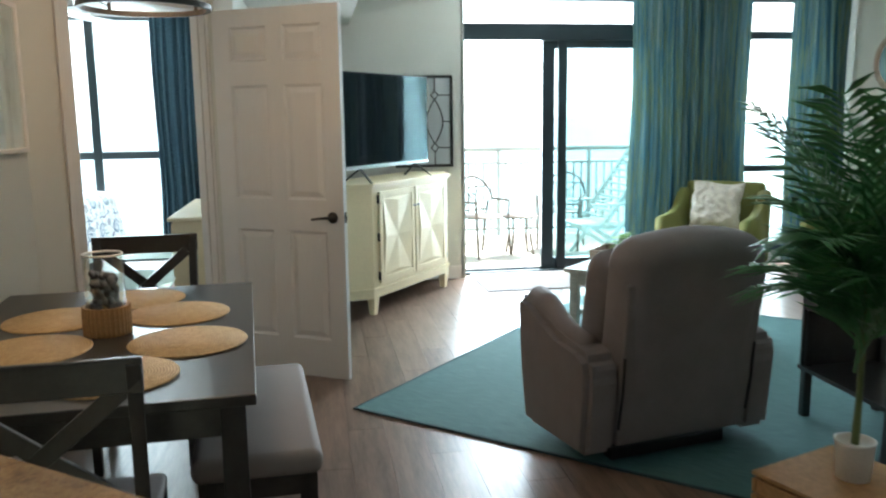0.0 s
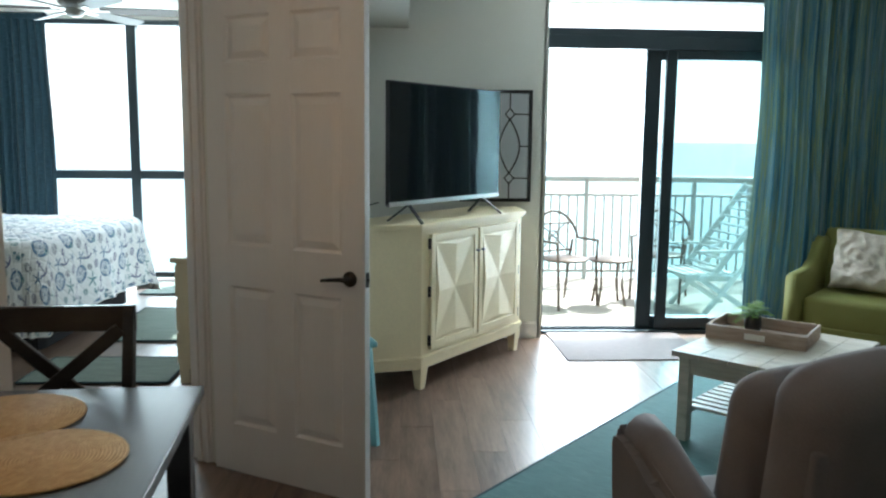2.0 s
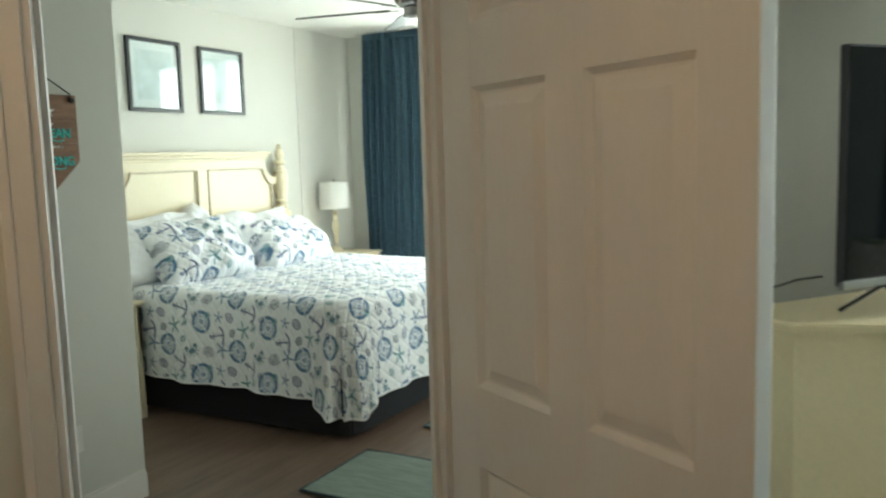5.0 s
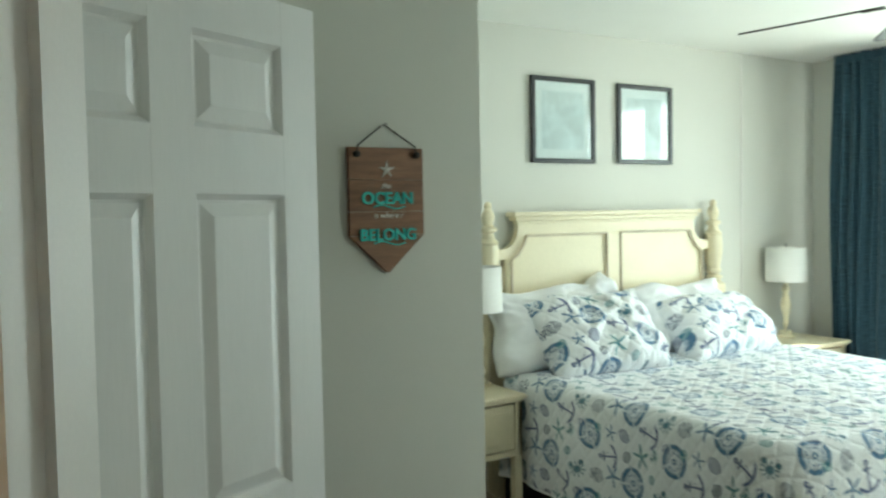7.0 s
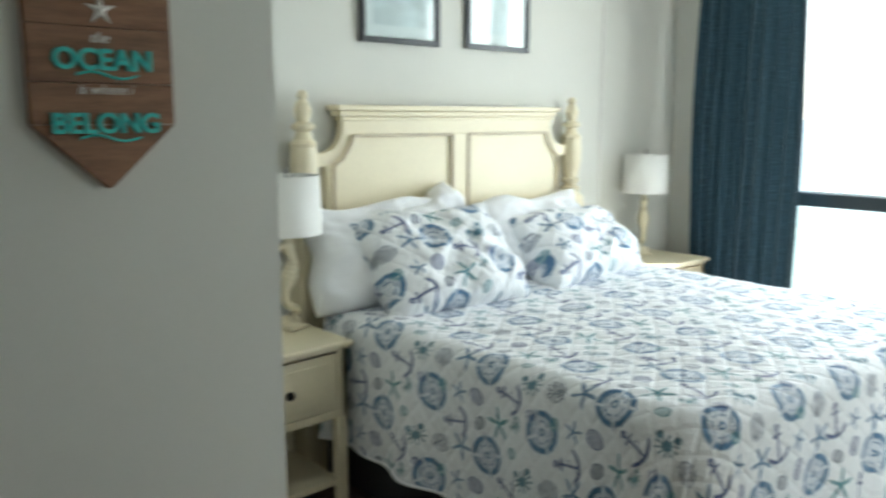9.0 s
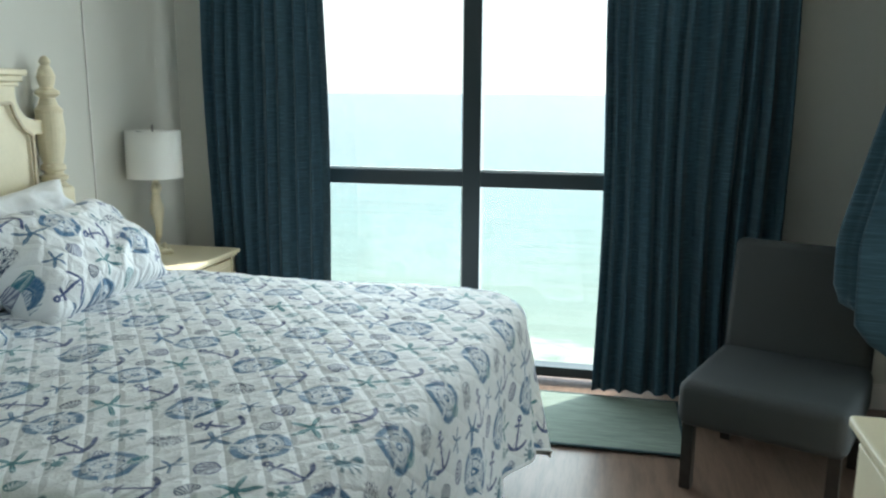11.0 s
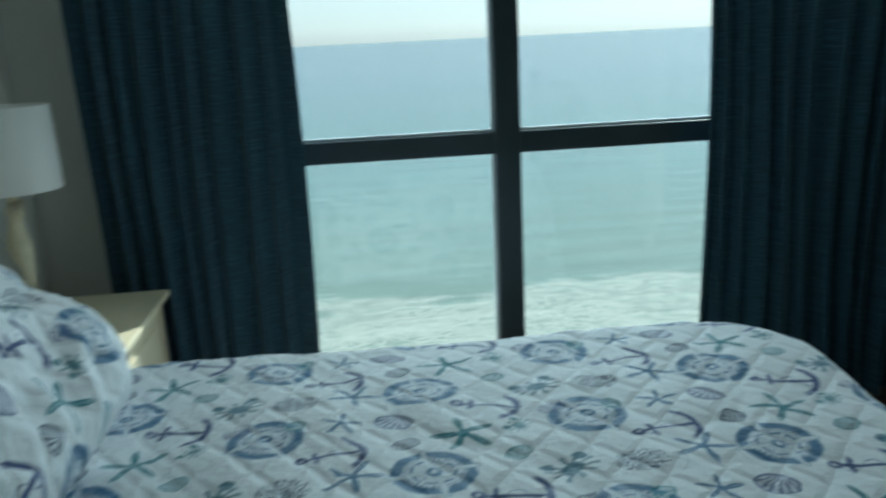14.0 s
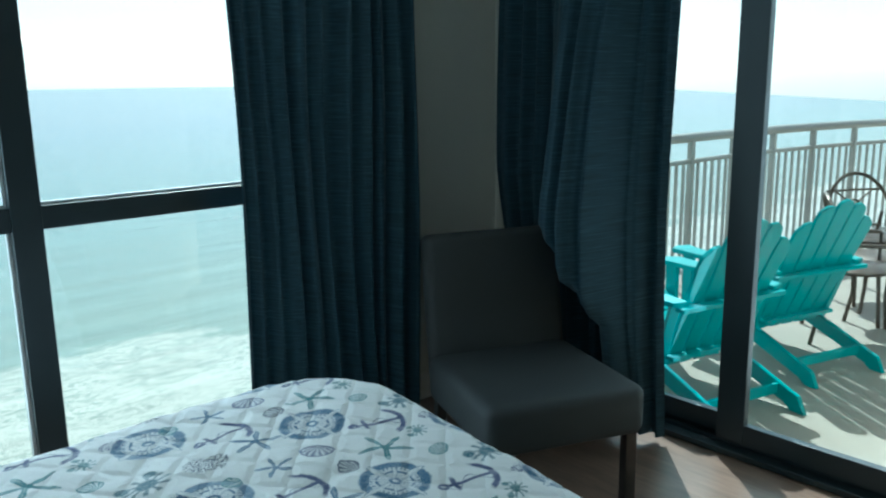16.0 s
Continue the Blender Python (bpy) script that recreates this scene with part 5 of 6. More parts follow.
# recliner seen from behind
rec = thing("recliner", "taupe suede recliner armchair with a high rounded back", "recliner", pose(5.59, -6.24, 0.014, 0, 0, 12))
def tapered(x0, x1, y0, y1, z0, z1, bev, seg, top=1.0, bow=0.0):
    """A rounded block, wider or narrower at its top, with a bowed upper edge."""
    bm = box(x0, y0, z0, x1, y1, z1, bev, seg)
    bmesh.ops.subdivide_edges(bm, edges=[e for e in bm.edges if e.calc_length() > 0.2], cuts=7, use_grid_fill=True)
    for v in bm.verts:
        k = (v.co.z - z0) / (z1 - z0)
        v.co.x *= 1 + (top - 1) * k
        v.co.z -= bow * k * (v.co.x / x1) ** 2
        v.co.y -= 0.03 * k * (1 - (v.co.x / x1) ** 2) * (1 if v.co.y < (y0 + y1) / 2 else 0)
    return bm


part("backrest", moved(tapered(-0.34, 0.34, -0.13, 0.10, 0.0, 0.79, 0.10, 6, 1.07, 0.05), Matrix.Translation((0, -0.33, 0.24)) @ pose(0, 0, 0, 9, 0, 0)), "recliner", rec, "", True)
part("back_cushion", moved(tapered(-0.32, 0.32, -0.06, 0.14, 0.0, 0.50, 0.09, 5, 1.05, 0.03), Matrix.Translation((0, -0.18, 0.42)) @ pose(0, 0, 0, 12, 0, 0)), "recliner", rec, "", True)
part("back_panel", moved(tapered(-0.335, 0.335, -0.014, 0.010, 0.0, 0.74, 0.010, 2, 1.04, 0.02), Matrix.Translation((0, -0.430, 0.10)) @ pose(0, 0, 0, 7, 0, 0)), "recliner", rec, "", True)
part("seat", box(-0.30, -0.32, 0.22, 0.30, 0.17, 0.47, 0.06, 4), "recliner", rec, "", True)
for s in (-1, 1):
    prof = [(-0.44, 0.07), (0.10, 0.05), (0.15, 0.28), (0.18, 0.60), (0.17, 0.635), (0.14, 0.655), (0.08, 0.65), (0.02, 0.63), (-0.08, 0.585), (-0.20, 0.545), (-0.36, 0.53), (-0.45, 0.50), (-0.47, 0.42)]
    bm = moved(slab(prof, -0.085, 0.085, 0.03), Matrix(((0, 0, 1, 0), (1, 0, 0, 0), (0, 1, 0, 0), (0, 0, 0, 1))))
    part("armrest", moved(bm, Matrix.Translation((s * 0.41, 0, 0))), "recliner", rec)
    part("arm_pad", moved(tube([(s * 0.41, 0.12, 0.635), (s * 0.41, 0.02, 0.618), (s * 0.41, -0.08, 0.572), (s * 0.41, -0.20, 0.532), (s * 0.41, -0.34, 0.515)], 0.062, 12, 0.05), Matrix.Identity(4)), "recliner", rec, "", True)
part("footrest", box(-0.29, 0.15, 0.08, 0.29, 0.22, 0.42, 0.03, 3), "recliner", rec, "", True)
part("base_frame", joined(box(-0.30, -0.36, -0.002, 0.30, -0.30, 0.05, 0.004), box(-0.30, 0.06, -0.002, 0.30, 0.12, 0.05, 0.004), box(-0.30, -0.30, 0.01, -0.24, 0.06, 0.05), box(0.24, -0.30, 0.01, 0.30, 0.06, 0.05)), "black", rec)
part("side_lever", bar((0.50, -0.20, 0.30), (0.503, -0.36, 0.10), 0.014, 0.035, 0.004), "black", rec)
for x in (-0.332, 0.332):
    part("side_seam", moved(tube([(x, -0.455, 0.18), (x, -0.482, 0.34), (x, -0.492, 0.50)], 0.007, 6), Matrix.Identity(4)), "black", rec)

# coffee table
ct = thing("coffee_table", "weathered grey wooden coffee table with a slatted shelf", "coffee table", Matrix.Translation((5.785, -4.64, 0.014)) @ pose(0, 0, 0, 0, 0, -45))
CW, CD, CH = 0.72, 0.92, 0.462
for i in range(5):
    part("top_plank", box(i * CW / 5 + 0.001, 0.0, CH - 0.028, (i + 1) * CW / 5 - 0.001, CD, CH, 0.003), "ash", ct)
part("apron", joined(box(0.06, 0.04, CH - 0.115, CW - 0.06, 0.06, CH - 0.028), box(0.06, CD - 0.06, CH - 0.115, CW - 0.06, CD - 0.04, CH - 0.028), box(0.04, 0.06, CH - 0.115, 0.06, CD - 0.06, CH - 0.028), box(CW - 0.06, 0.06, CH - 0.115, CW - 0.04, CD - 0.06, CH - 0.028)), "ash", ct)
for x in (0.03, CW - 0.085):
    for y in (0.03, CD - 0.085):
        part("leg", box(x, y, 0, x + 0.055, y + 0.055, CH - 0.028, 0.003), "ash", ct)
part("shelf_rail", joined(box(0.04, 0.085, 0.12, 0.06, CD - 0.085, 0.155), box(CW - 0.06, 0.085, 0.12, CW - 0.04, CD - 0.085, 0.155)), "ash", ct)
for i in range(11):
    y = 0.10 + i * 0.068
    part("slat", box(0.035, y, 0.155, CW - 0.035, y + 0.045, 0.170, 0.002), "ash", ct)
TRAY = Matrix.Translation((6.36, -4.40, 0.4765)) @ pose(0, 0, 0, 0, 0, -38)
tr = thing("tray", "whitewashed wooden serving tray on the coffee table", "tray", TRAY)
part("bottom", box(-0.24, -0.17, 0.001, 0.24, 0.17, 0.012), "tray", tr)
part("side", joined(box(-0.25, -0.18, 0.001, 0.25, -0.166, 0.075, 0.003), box(-0.25, 0.166, 0.001, 0.25, 0.18, 0.075, 0.003), box(-0.25, -0.166, 0.001, -0.236, 0.166, 0.075, 0.003), box(0.236, -0.166, 0.001, 0.25, 0.166, 0.075, 0.003)), "tray", tr)
part("label_plate", box(-0.05, -0.184, 0.022, 0.05, -0.180, 0.052), "pot", tr, "pale plate")
rem = thing("remote_control", "black remote control lying in the tray", "remote control", TRAY @ pose(0.10, -0.08, 0.0125, 0, 0, 15))
part("body", box(-0.085, -0.022, 0, 0.085, 0.022, 0.018, 0.005), "black", rem)
part("buttons", joined(*[box(-0.06 + i * 0.022, -0.012 + j * 0.012, 0.018, -0.048 + i * 0.022, -0.005 + j * 0.012, 0.0195) for i in range(6) for j in range(2)]), "recliner", rem)


def leafy(name, label, m, pot_mat, pot_profile, leaf_fn, leaf_mat, z0):
    p = thing(name, label, "plant", m)
    part("pot", lathe(pot_profile, 24), pot_mat, p, "", True)
    part("foliage", leaf_fn(z0), leaf_mat, p)
    return p


def frond(bm, base_pt, az, length, rise, droop, n, leaf_len, leaf_w, rnd, r0=0.004):
    """A feathered leaf: an arching rib with narrow leaflets on both sides."""
    d = Vector((math.cos(az), math.sin(az), 0))
    pts = []
    for k in range(n + 1):
        s = k / n
        pts.append(Vector(base_pt) + d * (length * s * (0.35 + 0.65 * s) * (1 - rise * 0.35)) + Vector((0, 0, length * (rise * s - droop * s * s))))
    for k in range(n):
        a, b = pts[k], pts[k + 1]
        t = (b - a).normalized()
        side = t.cross(Vector((0, 0, 1)))
        side = side.normalized() if side.length > 0.05 else Vector((-d.y, d.x, 0))
        up = side.cross(t)
        r = r0 * (1 - 0.7 * k / n)
        q = [bm.verts.new(p + o) for p in (a, b) for o in (side * r, up * r, -side * r)]
        for i in range(3):
            bm.faces.new((q[i], q[(i + 1) % 3], q[3 + (i + 1) % 3], q[3 + i]))
        s = k / n
        if s < 0.14:
            continue
        L = leaf_len * (0.45 + 0.75 * math.sin(math.pi * min(1, 0.12 + s * 0.86))) * rnd.uniform(0.85, 1.1)
        for sg in (-1, 1):
            dirv = (t * 0.75 + side * sg * rnd.uniform(0.75, 1.0) + up * rnd.uniform(0.0, 0.25)).normalized()
            w = dirv.cross(up).normalized() * leaf_w
            mid = a + dirv * L * 0.45 + Vector((0, 0, -L * 0.03))
            tip = a + dirv * L + Vector((0, 0, -L * rnd.uniform(0.12, 0.35)))
            v0, v1, v2, v3, v4 = (bm.verts.new(c) for c in (a, mid + w, mid - w, tip, mid + up * leaf_w * 0.5))
            for tri in ((v0, v1, v4), (v0, v4, v2), (v1, v3, v4), (v4, v3, v2)):
                bm.faces.new(tri)


def fern(z0):
    rnd = random.Random(4)
    bm = bmesh.new()
    for k in range(22):
        frond(bm, (0, 0, z0), k * 2.4 + rnd.uniform(-0.3, 0.3), rnd.uniform(0.10, 0.17), rnd.uniform(0.5, 1.2), rnd.uniform(0.3, 0.8), 12, 0.035, 0.004, rnd, 0.0015)
    return bm


leafy("potted_fern", "small green fern in a black pot on the tray", TRAY @ pose(-0.06, 0.02, 0.0125), "black_pot", [(0.038, 0), (0.046, 0.05), (0.042, 0.095), (0.036, 0.10), (0.034, 0.09)], fern, "fern", 0.09)


def palm(z0):
    rnd = random.Random(8)
    bm = bmesh.new()
    for k in range(9):          # upright young fronds
        frond(bm, (rnd.uniform(-0.02, 0.02), rnd.uniform(-0.02, 0.02), z0 + rnd.uniform(0.20, 0.42)), k * 2.399 + 0.4, rnd.uniform(0.55, 0.74), rnd.uniform(1.25, 1.5), rnd.uniform(0.22, 0.4), 26, 0.25, 0.0115, rnd, 0.006)
    for k in range(15):         # arching outer fronds
        h = rnd.uniform(0.12, 0.40)
        frond(bm, (rnd.uniform(-0.02, 0.02), rnd.uniform(-0.02, 0.02), z0 + h), k * 2.399 + rnd.uniform(-0.2, 0.2), rnd.uniform(0.42, 0.62), rnd.uniform(0.75, 1.25), rnd.uniform(0.35, 0.7), 24, 0.24, 0.011, rnd, 0.006)
    return bm


stand = thing("plant_stand", "pale wooden crate used as a plant stand", "crate", pose(5.90, -7.47, 0, 0, 0, 20))
for i in range(4):
    z = 0.01 + i * 0.058
    for s in (-1, 1):
        part("slat", box(-0.22, s * 0.20 - 0.008, z, 0.22, s * 0.20 + 0.008, z + 0.05, 0.002), "wicker", stand)
        part("slat", box(s * 0.21 - 0.008, -0.19, z, s * 0.21 + 0.008, 0.19, z + 0.05, 0.002), "wicker", stand)
for sx in (-1, 1):
    for sy in (-1, 1):
        part("post", box(sx * 0.18 - 0.015, sy * 0.17 - 0.015, 0, sx * 0.18 + 0.015, sy * 0.17 + 0.015, 0.245), "wicker", stand)
part("top_board", box(-0.22, -0.21, 0.245, 0.22, 0.21, 0.26, 0.002), "wicker", stand)
pm_ = leafy("palm_plant", "tall leafy green palm in a white pot", pose(5.93, -7.46, 0.26), "pot", [(0.055, 0), (0.064, 0.125), (0.068, 0.135), (0.060, 0.135), (0.058, 0.12)], palm, "leaf", 0.24)
part("trunk", tube([(0, 0, 0.10), (0.006, 0.004, 0.30), (0, 0, 0.86)], 0.014, 8, 0.008), "stem", pm_)


# armchairs
def armchair(m, label):
    a = thing("armchair", label, "armchair", m, "olive armchairs")
    part("seat", box(-0.30, -0.38, 0.22, 0.30, 0.25, 0.44, 0.04, 4), "olive", a, "", True)
    part("backrest", moved(box(-0.36, -0.06, 0.0, 0.36, 0.07, 0.58, 0.05, 4), Matrix.Translation((0, 0.27, 0.30)) @ pose(0, 0, 0, -12, 0, 0)), "olive", a, "", True)
    for s in (-1, 1):
        prof = [(-0.42, 0.14), (0.34, 0.14), (0.36, 0.80), (0.27, 0.80), (0.12, 0.655), (-0.05, 0.60), (-0.40, 0.59)]
        bm = moved(slab(prof, -0.055, 0.055, 0.016), Matrix(((0, 0, 1, 0), (1, 0, 0, 0), (0, 1, 0, 0), (0, 0, 0, 1))))
        part("armrest", moved(bm, Matrix.Translation((s * 0.365, 0, 0))), "olive", a, "", True)
    part("front_rail", box(-0.31, -0.395, 0.14, 0.31, -0.33, 0.24, 0.012), "olive", a)
    for x in (-0.34, 0.34):
        for y in (-0.36, 0.28):
            part("leg", lathe([(0.014, 0), (0.022, 0.145)], 10), "black_wood", a, m=pose(x, y, 0))
    return a


ARM = pose(7.72, -3.00, 0.0, 0, 0, -42)
armchair(ARM, "olive green upholstered armchair by the striped curtain")
armchair(pose(8.75, -3.75, 0.0, 0, 0, -62), "olive green upholstered armchair in the corner")
pillow("cushion", "beige patterned cushion propped in the armchair", "cushion", ARM @ Matrix.Translation((0.0, 0.06, 0.66)) @ pose(0, 0, 0, 68, 0, 0), 0.46, 0.44, 0.15, "cushion", 12)

# dining table, bench, chairs
DT = pose(3.90, -6.87, 0, 0, 0, 4.5)
dt = thing("dining_table", "black-stained wooden dining table", "dining table", DT)
TX0, TX1, TY0, TY1 = -1.02, 0.0, -0.79, 0.79
part("tabletop", box(TX0, TY0, 0.728, TX1, TY1, 0.76, 0.004), "black_wood", dt)
part("apron", joined(box(TX0 + 0.09, TY0 + 0.05, 0.63, TX1 - 0.09, TY0 + 0.07, 0.728), box(TX0 + 0.09, TY1 - 0.07, 0.63, TX1 - 0.09, TY1 - 0.05, 0.728), box(TX0 + 0.05, TY0 + 0.09, 0.63, TX0 + 0.07, TY1 - 0.09, 0.728), box(TX1 - 0.07, TY0 + 0.09, 0.63, TX1 - 0.05, TY1 - 0.09, 0.728)), "black_wood", dt)
for x in (TX0 + 0.03, TX1 - 0.10):
    for y in (TY0 + 0.03, TY1 - 0.10):
        part("leg", box(x, y, 0, x + 0.07, y + 0.07, 0.728, 0.004), "black_wood", dt)

bench = thing("bench", "black wooden bench with a taupe padded seat", "bench", pose(3.90, -6.96, 0, 0, 0, 4.5))
part("seat_pad", box(-0.20, -0.48, 0.405, 0.20, 0.48, 0.485, 0.032, 4), "bench_seat", bench, "", True)
part("frame", joined(box(-0.18, -0.46, 0.34, 0.18, -0.44, 0.405), box(-0.18, 0.44, 0.34, 0.18, 0.46, 0.405), box(-0.18, -0.44, 0.34, -0.16, 0.44, 0.405), box(0.16, -0.44, 0.34, 0.18, 0.44, 0.405)), "black_wood", bench)
for x in (-0.18, 0.125):
    for y in (-0.46, 0.405):
        part("leg", box(x, y, 0, x + 0.055, y + 0.055, 0.405, 0.003), "black_wood", bench)


def cross_chair(m, label):
    """Dining chair; local -y is its back."""
    c = thing("dining_chair", label, "chair", m, "dining chairs")
    part("seat", box(-0.215, -0.20, 0.43, 0.215, 0.22, 0.475, 0.016, 3), "bench_seat", c, "padded taupe seat", True)
    part("seat_frame", joined(box(-0.20, -0.20, 0.37, 0.20, -0.18, 0.43), box(-0.20, 0.18, 0.37, 0.20, 0.20, 0.43), box(-0.20, -0.18, 0.37, -0.18, 0.18, 0.43), box(0.18, -0.18, 0.37, 0.20, 0.18, 0.43)), "black_wood", c)
    for s in (-1, 1):
        part("back_post", joined(bar((s * 0.20, -0.195, 0), (s * 0.205, -0.20, 0.46), 0.035, 0.035, 0.003), bar((s * 0.205, -0.20, 0.455), (s * 0.215, -0.27, 0.955), 0.035, 0.032, 0.003)), "black_wood", c)
        part("leg", box(s * 0.195 - 0.018, 0.175, 0, s * 0.195 + 0.018, 0.211, 0.43, 0.003), "black_wood", c)
    part("top_rail", bar((-0.235, -0.268, 0.925), (0.235, -0.268, 0.925), 0.022, 0.085, 0.005), "black_wood", c)
    part("lower_rail", bar((-0.19, -0.214, 0.56), (0.19, -0.214, 0.56), 0.020, 0.035, 0.003), "black_wood", c)
    for s in (-1, 1):
        part("cross_splat", bar((s * 0.185, -0.262 - s * 0.004, 0.89), (-s * 0.185, -0.218 - s * 0.004, 0.575), 0.018, 0.045, 0.003), "black_wood", c)
    return c


cross_chair(pose(3.363, -6.165, 0, 0, 0, 184.5), "black dining chair with a crossed back at the table's end")
cross_chair(pose(3.48, -7.70, 0, 0, 0, 4.5), "black dining chair with a crossed back near the counter")

for k, (x, y) in enumerate(((3.70, -7.08), (3.60, -6.66), (3.39, -6.37), (3.17, -6.68), (3.20, -7.10), (3.53, -7.43))):
    pmt = thing("placemat", "round woven straw placemat on the dining table", "placemat", pose(x, y, 0.7605, 0, 0, 31 * k), "placemats")
    part("disc", lathe([(0.0, 0.0), (0.192, 0.0), (0.195, 0.003), (0.192, 0.006), (0.0, 0.005)], 48, False), "straw", pmt, "", True)

vase = thing("candle_vase", "glass cylinder of dark stones in a wicker holder", "vase", pose(3.40, -6.90, 0.7605))
v_ = part("glass", lathe([(0.066, 0.004), (0.067, 0.28), (0.062, 0.28), (0.061, 0.008)], 32, False), "clear", vase, "clear glass cylinder", True)
v_.visible_shadow = False
part("rim", lathe([(0.062, 0.279), (0.068, 0.279), (0.069, 0.283), (0.066, 0.286), (0.061, 0.283), (0.062, 0.279)], 32, False), "pot", v_, "", True)
holder = part("holder", lathe([(0.074, 0.0), (0.078, 0.05), (0.075, 0.10), (0.068, 0.10), (0.068, 0.002)], 36), "wicker", vase, "wicker holder")
cane = None
for i in range(30):
    a = 2 * math.pi * i / 30
    spot = pose(0.077 * math.cos(a), 0.077 * math.sin(a), 0)
    if cane is None:
        cane = part("cane", lathe([(0.005, 0), (0.005, 0.10)], 6), "wicker", holder, m=spot)
    else:
        o = new("cane", cane.data)
        o.parent = holder
        o.matrix_basis = spot
rs = random.Random(3)
stones = []
for k in range(46):
    bm = bmesh.new()
    bmesh.ops.create_icosphere(bm, subdivisions=1, radius=rs.uniform(0.013, 0.021))
    a, r = rs.uniform(0, 6.28), rs.uniform(0.012, 0.044)
    stones.append(moved(bm, Matrix.Translation((r * math.cos(a), r * math.sin(a), 0.09 + 0.125 * k / 46)) @ pose(0, 0, 0, rs.uniform(0, 90), rs.uniform(0, 90), 0) @ Matrix.Diagonal((1.2, 1, 0.75, 1))))
part("stones", joined(*stones), "stone", vase, "dark pebbles and shells", True)

# kitchen peninsula with a granite top
cn = thing("counter", "kitchen peninsula with a polished brown granite top", "counter", Matrix.Identity(4))
PEN = [(2.80, -7.76), (3.95, -8.64), (3.62, -9.07), (2.80, -8.44)]
part("worktop", slab(PEN, 0.885, 0.92, 0.008), "granite", cn, "speckled brown granite worktop")
part("cabinet_body", slab([(2.82, -7.90), (3.82, -8.66), (3.60, -8.96), (2.82, -8.36)], 0.0, 0.885), "cream", cn)

# hanging lamp over the table
pend = thing("pendant_lamp", "dark metal ring pendant lamp over the dining table", "pendant lamp", pose(3.60, -6.90, 0))
part("rod", lathe([(0.008, 2.05), (0.008, CEIL - 0.02)], 8), "bronze", pend)
part("ceiling_rose", lathe([(0.06, CEIL - 0.001), (0.06, CEIL - 0.02), (0.02, CEIL - 0.03)], 20), "bronze", pend)
for z in (1.865, 2.16):
    part("ring", lathe([(0.20, z), (0.215, z), (0.215, z + 0.018), (0.20, z + 0.018), (0.20, z)], 40, False), "bronze", pend)
for k in range(4):
    a = math.pi / 4 + k * math.pi / 2
    part("upright", bar((0.207 * math.cos(a), 0.207 * math.sin(a), 1.87), (0.207 * math.cos(a), 0.207 * math.sin(a), 2.17), 0.012, 0.012), "bronze", pend)
    part("spoke", bar((0, 0, 2.165), (0.205 * math.cos(a), 0.205 * math.sin(a), 2.165), 0.010, 0.010), "bronze", pend)
    # unseen bulbs, added to throw warm light on the open door
    part("bulb", lathe([(0.0, 2.00), (0.022, 2.02), (0.026, 2.045), (0.014, 2.085), (0.0, 2.09)], 12, False), "bulb", pend, "added warm bulb standing in for kitchen light", True, pose(0.09 * math.cos(a), 0.09 * math.sin(a), 0))
    part("bulb_holder", lathe([(0.014, 2.085), (0.014, 2.16)], 10), "bronze", pend, m=pose(0.09 * math.cos(a), 0.09 * math.sin(a), 0))

picture(pose(2.782, -5.97, 1.70), "pale framed print on the dining room wall", 0.56, 0.68, "trim", "picture", 0.022, 0.06)

# small teal stool behind the open door
st = thing("stool", "small teal painted wooden stool beside the console", "stool", pose(4.13, -4.60, 0, 0, 0, 20))
part("seat", box(-0.16, -0.13, 0.50, 0.16, 0.13, 0.53, 0.008), "teal_wood", st)
for x in (-1, 1):
    for y in (-1, 1):
        part("leg", bar((x * 0.12, y * 0.09, 0.50), (x * 0.15, y * 0.12, 0.0), 0.035, 0.035, 0.003), "teal_wood", st)
part("stretcher", bar((-0.135, -0.105, 0.25), (0.135, -0.105, 0.25), 0.02, 0.03), "teal_wood", st)

# round mirror on the far wall
rm_ = thing("round_mirror", "round wall mirror in a pale carved frame", "mirror", pose(9.348, -3.10, 1.94, 0, -90, 0))
part("frame", lathe([(0.19, 0.0), (0.25, 0.004), (0.255, 0.02), (0.235, 0.034), (0.205, 0.026), (0.19, 0.008)], 40, False), "tray", rm_, "", True)
part("glass", lathe([(0.0, 0.006), (0.195, 0.006), (0.195, 0.010), (0.0, 0.010)], 40, False), "mirror", rm_)

# dark side table beyond the palm
sd = thing("side_table", "black side table beside the palm", "side table", pose(6.70, -6.62, 0, 0, 0, 0))
part("back_panel", box(-0.23, 0.30, 0.27, 0.23, 0.315, 0.70), "black_wood", sd)
part("drawer", box(-0.24, -0.345, 0.56, 0.24, 0.29, 0.698, 0.003), "black_wood", sd)
part("tabletop", box(-0.25, -0.35, 0.70, 0.25, 0.35, 0.73, 0.004), "black_wood", sd)
part("shelf", box(-0.23, -0.33, 0.25, 0.23, 0.33, 0.27), "black_wood", sd)
for x in (-0.22, 0.18):
    for y in (-0.32, 0.28):
        part("leg", box(x, y, 0, x + 0.04, y + 0.04, 0.70, 0.003), "black_wood", sd)


# ---- balcony and the sea ----
DECK = -0.05
structure("balcony_floor", slab([(4.05, -2.2), (9.6, -2.2), (9.6, 0.10), (8.2, 0.40), (6.5, 0.55), (5.0, 0.52), (4.05, 0.42)], DECK - 0.2, DECK), "deck", "sunlit concrete balcony floor", "balcony")
# unseen roof slab, added to shade the rooms; its edge limits the sun patches
structure("unseen_balcony_roof", slab([(4.05, -2.2), (9.6, -2.2), (9.6, -0.85), (4.05, -0.85)], CEIL + 0.06, CEIL + 0.24), "stucco", "unseen slab over the balcony, added to limit the sun indoors", "balcony")
